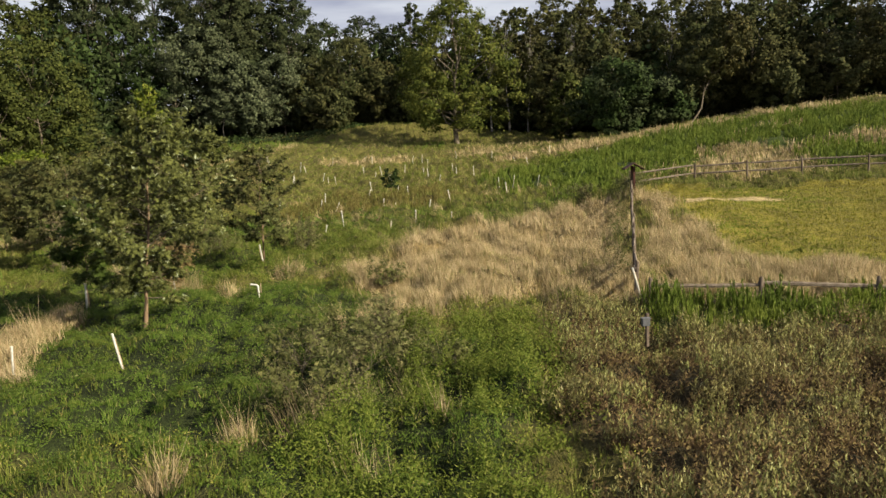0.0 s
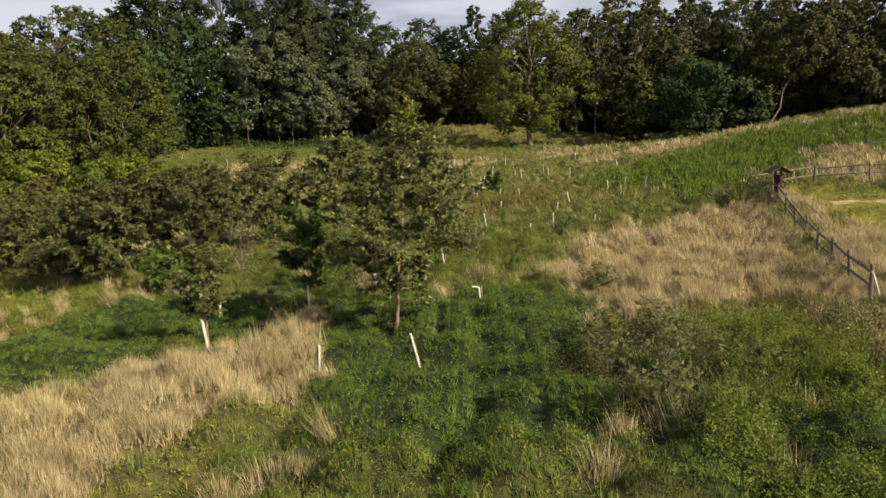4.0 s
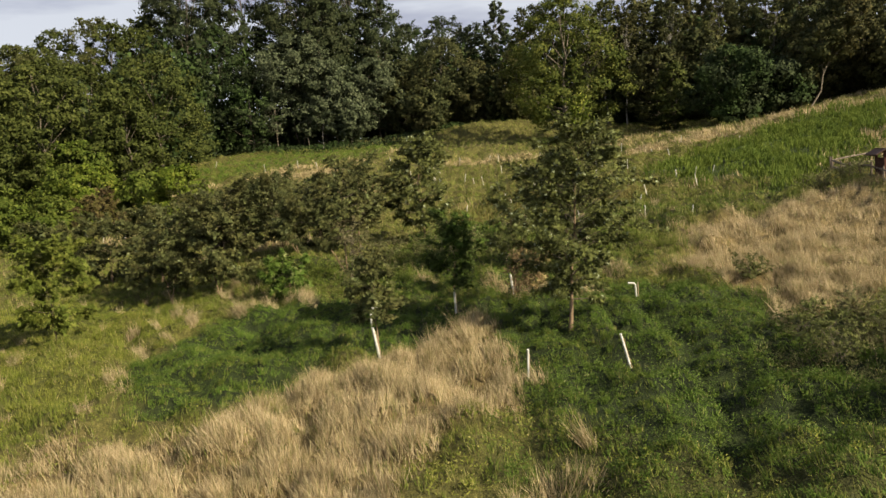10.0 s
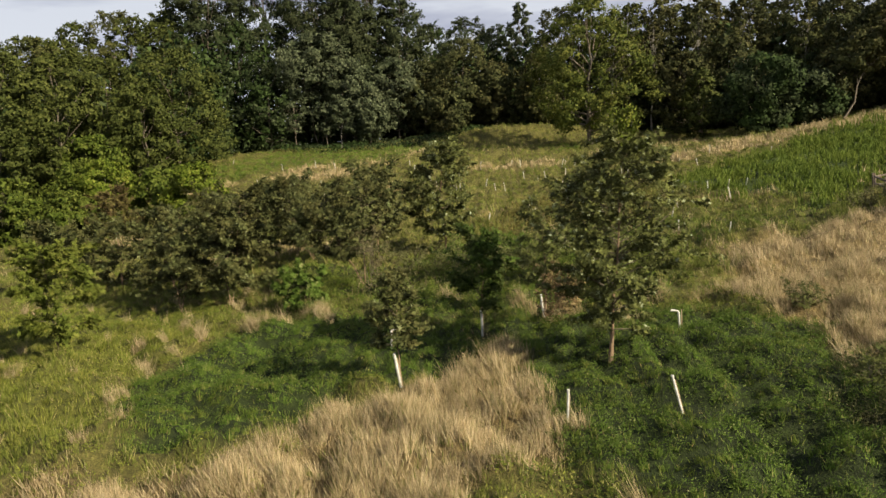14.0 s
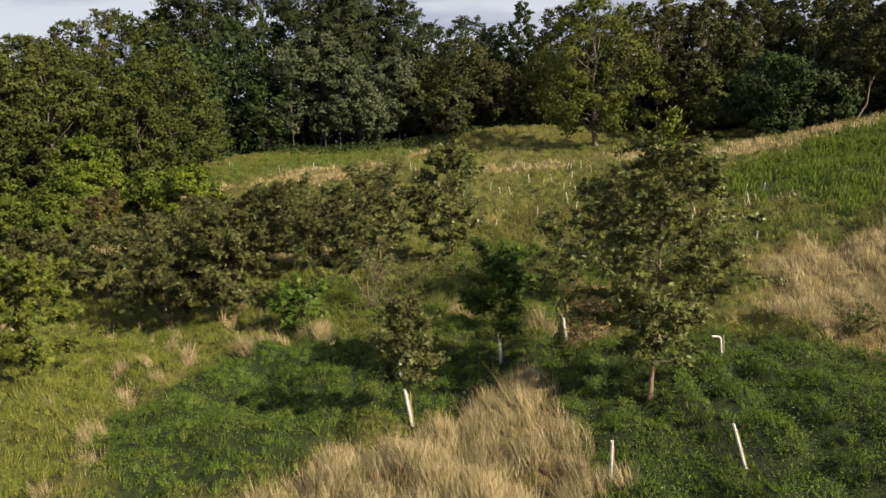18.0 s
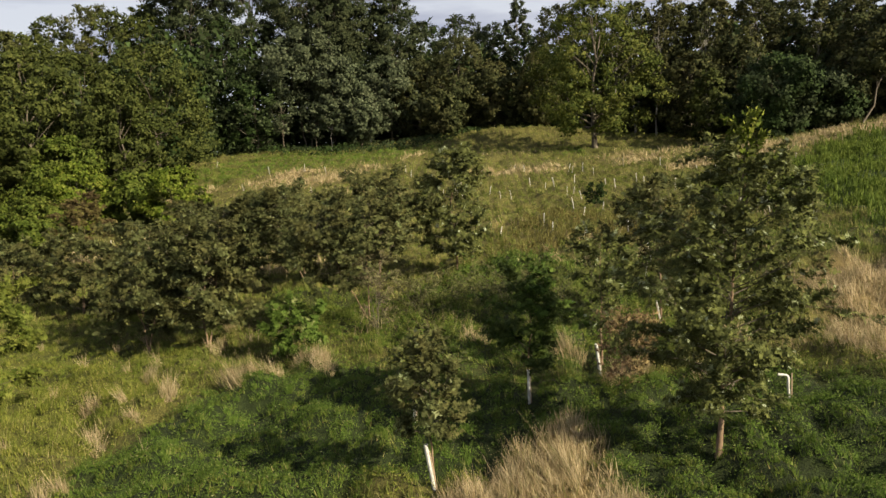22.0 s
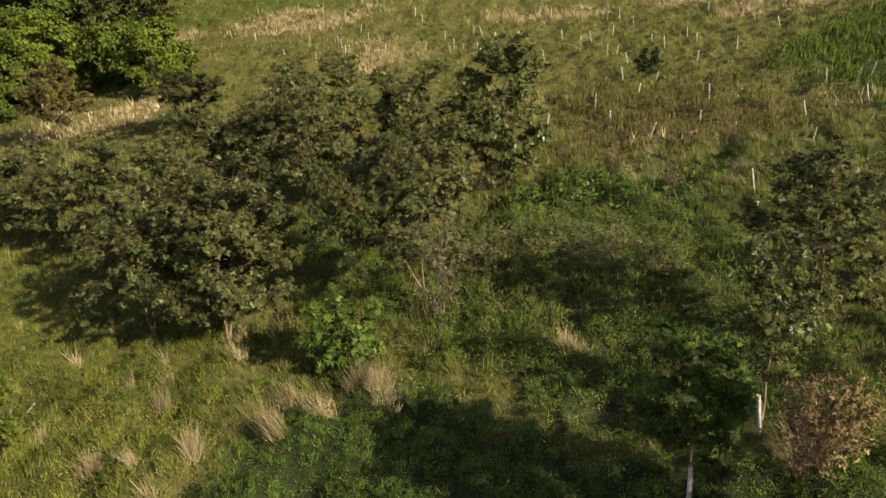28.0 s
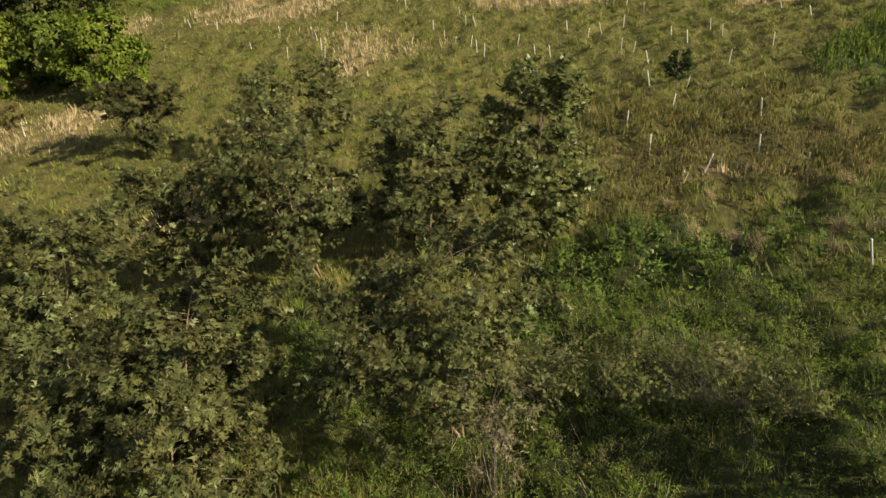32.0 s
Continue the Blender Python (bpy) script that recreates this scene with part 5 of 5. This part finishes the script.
TUBES_A = [(-15.8, 105.5), (-19.6, 103.1), (-19.2, 100.0), (-18.3, 99.0), (-22.3, 99.5), (-21.3, 96.6), (-20.4, 94.6), (-19.1, 93.7), (-18.6, 92.3), (-18.1, 90.0), (-15.1, 92.4), (-13.9, 89.4), (-12.8, 88.2), (-11.6, 107.8), (-10.3, 106.1), (-10.3, 95.2), (-8.8, 93.5), (-7.8, 92.4), (-6.8, 89.3), (-6.5, 86.7), (-5.9, 84.0), (-5.2, 95.6), (-3.2, 103.0), (-2.3, 99.7), (-4.7, 105.3), (-4.5, 103.2)]
TUBES_B = [(1.5, 100.9), (-2.6, 89.7), (-2.0, 87.2), (0.9, 90.5), (1.3, 88.7), (6.3, 102.7), (8.9, 95.4), (10.1, 92.2), (3.1, 83.1), (-0.7, 81.5), (-5.0, 77.5), (-7.6, 77.2), (-7.5, 72.2), (-11.1, 68.9), (-10.8, 64.8), (-9.1, 61.1), (-5.3, 63.9), (-4.1, 61.1), (-3.4, 68.6), (0.4, 61.9), (5.0, 70.0), (8.7, 71.5), (6.1, 68.2), (-2.1, 51.6), (-6.8, 49.9), (18.4, 92.4)]
TUBES_C = [(-48.3, 109.3), (-44.9, 107.2), (-39.6, 99.1), (-37.5, 102.7), (-35.7, 95.8), (-33.9, 100.3), (-33.3, 98.9), (-32.8, 97.4), (-32.1, 94.2), (-32.2, 105.8), (-30.7, 100.8), (-62.7, 101.6), (-58.0, 85.1), (-54.4, 83.3), (-62.9, 90.9), (-37.6, 113.1), (-26.1, 110.5), (13.9, 101.2), (-41.4, 116.6), (-35.1, 114.3), (-59.8, 132.0), (-47.9, 121.1), (-25.1, 107.1), (0.3, 48.9), (-3.8, 51.1), (-7.7, 47.3), (-1.3, 57.1), (-9.2, 37.5), (5.3, 64.6), (-14.8, 65.7)]


def stand_tubes():
    rng = random.Random(5)
    first = tube_thing()
    spots = TUBES_A + TUBES_B + TUBES_C
    for k, (x, y) in enumerate(spots):
        m = pose(x, y, float(height(x, y)) - 0.04, rng.gauss(0, 6), rng.gauss(0, 7), rng.uniform(0, 360))
        if k == 0:
            first.matrix_basis = m
        else:
            copy_thing(first, m)
    near = [(-12.52, 21.05, 2, 3, 1.0), (-9.4, 21.2, -3, -13, 1.0), (-17.6, 25.5, 0, -8, 1.5), (-14.92, 30.6, 0, 0, 1.3), (-12.25, 33.5, 0, -6, 1.5), (6.75, 25.5, 0, -16, 1.0)]
    for x, y, ax, ay, wide in near:
        copy_thing(first, pose(x, y, float(height(x, y)) - 0.04, ax, ay, 0) @ Matrix.Diagonal((wide, wide, 1.0 + (wide - 1) * 0.3, 1)))


stand_tubes()


def bent_tube(x, y, side=1):
    root = tagged(new("bent_tree_tube"), "white planting tube bent over sideways at its top", "planting tube")
    root.location = (x, y, float(height(x, y)) - 0.05)
    bend = [((-0.02 * k * side, 0, z), r) for k, z, r in ((0, 0, 0.04), (1, 0.4, 0.04), (1.5, 0.68, 0.04), (3.5, 0.74, 0.035), (10, 0.76, 0.04), (16, 0.77, 0.04))]
    put("tube", tubes([bend], 10), TUBE, root)
    bm = bmesh.new()
    bmesh.ops.create_cube(bm, size=1, matrix=Matrix.Translation((0.08, 0, 0.4)) @ Matrix.Diagonal((0.028, 0.028, 0.8, 1)))
    part("stake", bm, STAKE, root)


bent_tube(-7.45, 29.5)
bent_tube(-18.4, 29.2, -1)


def dead_branch(x, y):
    root = tagged(new("dead_branch"), "bleached dead branch lying in rough grass", "branch")
    root.location = (x, y, float(height(x, y)))
    put("stem", tubes([[((0, 0, 0.02), 0.06), ((0.25, 0.5, 0.16), 0.055), ((0.55, 1.1, 0.34), 0.045), ((0.72, 1.6, 0.58), 0.03)]], 7), WHITEBARK, root)
    put("twig", tubes([[((0.4, 0.8, 0.24), 0.03), ((0.2, 1.0, 0.45), 0.02), ((0.1, 1.3, 0.6), 0.01)]], 5), WHITEBARK, root)


dead_branch(-35.0, 35.6)


# ---- fences ----
def rail_mesh(rng, length):
    bm = bmesh.new()
    n, rings = 6, []
    ph = rng.uniform(0, 6)
    for k in range(7):
        f = k / 6
        r = 0.072 * (0.7 if k in (0, 6) else 1) * rng.uniform(0.9, 1.1)
        rings.append([bm.verts.new((f * length, math.cos(2 * math.pi * j / n + ph) * r * 0.7 + 0.02 * math.sin(f * 5 + ph), math.sin(2 * math.pi * j / n + ph) * r + 0.025 * math.sin(f * 3 + ph))) for j in range(n)])
    for a, b in zip(rings, rings[1:]):
        for j in range(n):
            bm.faces.new((a[j], a[(j + 1) % n], b[(j + 1) % n], b[j]))
    bm.faces.new(rings[0][::-1])
    bm.faces.new(rings[-1])
    return bm


def fence(points, seed, label, sunk=0.0, bay=3.1):
    rng = random.Random(seed)
    root = tagged(new("split_rail_fence"), label, "fence", "split-rail fences")
    posts = []
    for (ax, ay), (bx, by) in zip(points, points[1:]):
        n = max(1, round(math.hypot(bx - ax, by - ay) / bay))
        posts += [(ax + (bx - ax) * k / n, ay + (by - ay) * k / n) for k in range(n)]
    posts.append(points[-1])
    tops = []
    for x, y in posts:
        z = float(land(x, y)) - sunk
        path = [((x, y, z - 0.1), 0.085), ((x + rng.gauss(0, 0.01), y, z + 0.6), 0.08), ((x + rng.gauss(0, 0.03), y + rng.gauss(0, 0.03), z + rng.uniform(1.15, 1.3)), 0.068), ((x, y, z + 1.31), 0.02)]
        put("post", tubes([path], 7), POST, root)
        tops.append((x, y, z))
    for (ax, ay, az), (bx, by, bz) in zip(tops, tops[1:]):
        for up in (0.48, 1.05):
            a = Vector((ax, ay, az + up + rng.gauss(0, 0.03)))
            b = Vector((bx, by, bz + up + rng.gauss(0, 0.03)))
            ob = part("rail", rail_mesh(rng, (b - a).length + 0.16), RAIL, root)
            d = (b - a).normalized()
            ob.matrix_basis = Matrix.Translation(a - d * 0.08 + Vector((0, 0.03, 0))) @ d.to_track_quat("X", "Z").to_matrix().to_4x4()
    return root


fence([(6.75, 26.2), (11.0, 44.2), (15.0, 61.0)], 1, "weathered two-rail split fence along dry grass")
fence([(15.0, 61.3), (20.5, 62.0), (28.0, 59.3), (45.0, 52.5)], 2, "weathered two-rail split fence in front of a weedy slope", 0.0, 4.2)
fence([(6.9, 25.0), (13.9, 23.8), (30.0, 20.8)], 3, "weathered split fence half hidden in tall weeds", 0.38)


# ---- notice board with a gabled roof ----
def box(bm, size, at, turn=(0, 0, 0), bevel=0.01):
    part_bm = bmesh.ops.create_cube(bm, size=1, matrix=pose(*at, *turn) @ Matrix.Diagonal((*size, 1)))
    edges = list({e for v in part_bm["verts"] for e in v.link_edges})
    bmesh.ops.bevel(bm, geom=edges, offset=bevel, segments=1, affect="EDGES")


def kiosk(x, y, turn):
    root = tagged(new("notice_board"), "dark red-brown wooden notice board under a small gabled roof", "notice board")
    root.matrix_basis = pose(x, y, float(land(x, y)) - 0.3, 0, 0, turn) @ Matrix.Scale(1.12, 4)
    for s in (-1, 1):
        bm = bmesh.new()
        box(bm, (0.12, 0.12, 2.1), (0.62 * s, 0, 1.05))
        part("post", bm, KIOSK, root)
    bm = bmesh.new()
    box(bm, (1.12, 0.08, 1.15), (0, 0, 1.2))
    part("panel", bm, KIOSK, root)
    for s in (-1, 1):
        bm = bmesh.new()
        box(bm, (1.75, 0.62, 0.05), (0, 0.26 * s, 2.12), (-30 * s, 0, 0))
        part("roof_slope", bm, SHINGLE, root)
        bm = bmesh.new()
        box(bm, (1.6, 0.02, 0.10), (0, 0.50 * s, 1.95))
        part("fascia", bm, KIOSK, root)
    bm = bmesh.new()
    box(bm, (1.78, 0.1, 0.04), (0, 0, 2.29))
    part("ridge_board", bm, SHINGLE, root)


kiosk(12.0, 48.0, 82)


def field_box(x, y):
    root = tagged(new("field_box"), "small grey metal box on a wooden post", "box")
    root.matrix_basis = pose(x, y, float(land(x, y)) - 0.05, 0, 0, 15)
    bm = bmesh.new()
    box(bm, (0.09, 0.09, 0.95), (0.07, 0.02, 0.47))
    part("post", bm, POST, root)
    bm = bmesh.new()
    box(bm, (0.23, 0.12, 0.2), (-0.04, -0.09, 0.72))
    part("case", bm, GREYBOX, root)
    bm = bmesh.new()
    box(bm, (0.26, 0.15, 0.025), (-0.04, -0.09, 0.835), (4, 0, 0), 0.005)
    part("lid", bm, GREYBOX, root)


field_box(5.55, 20.4)
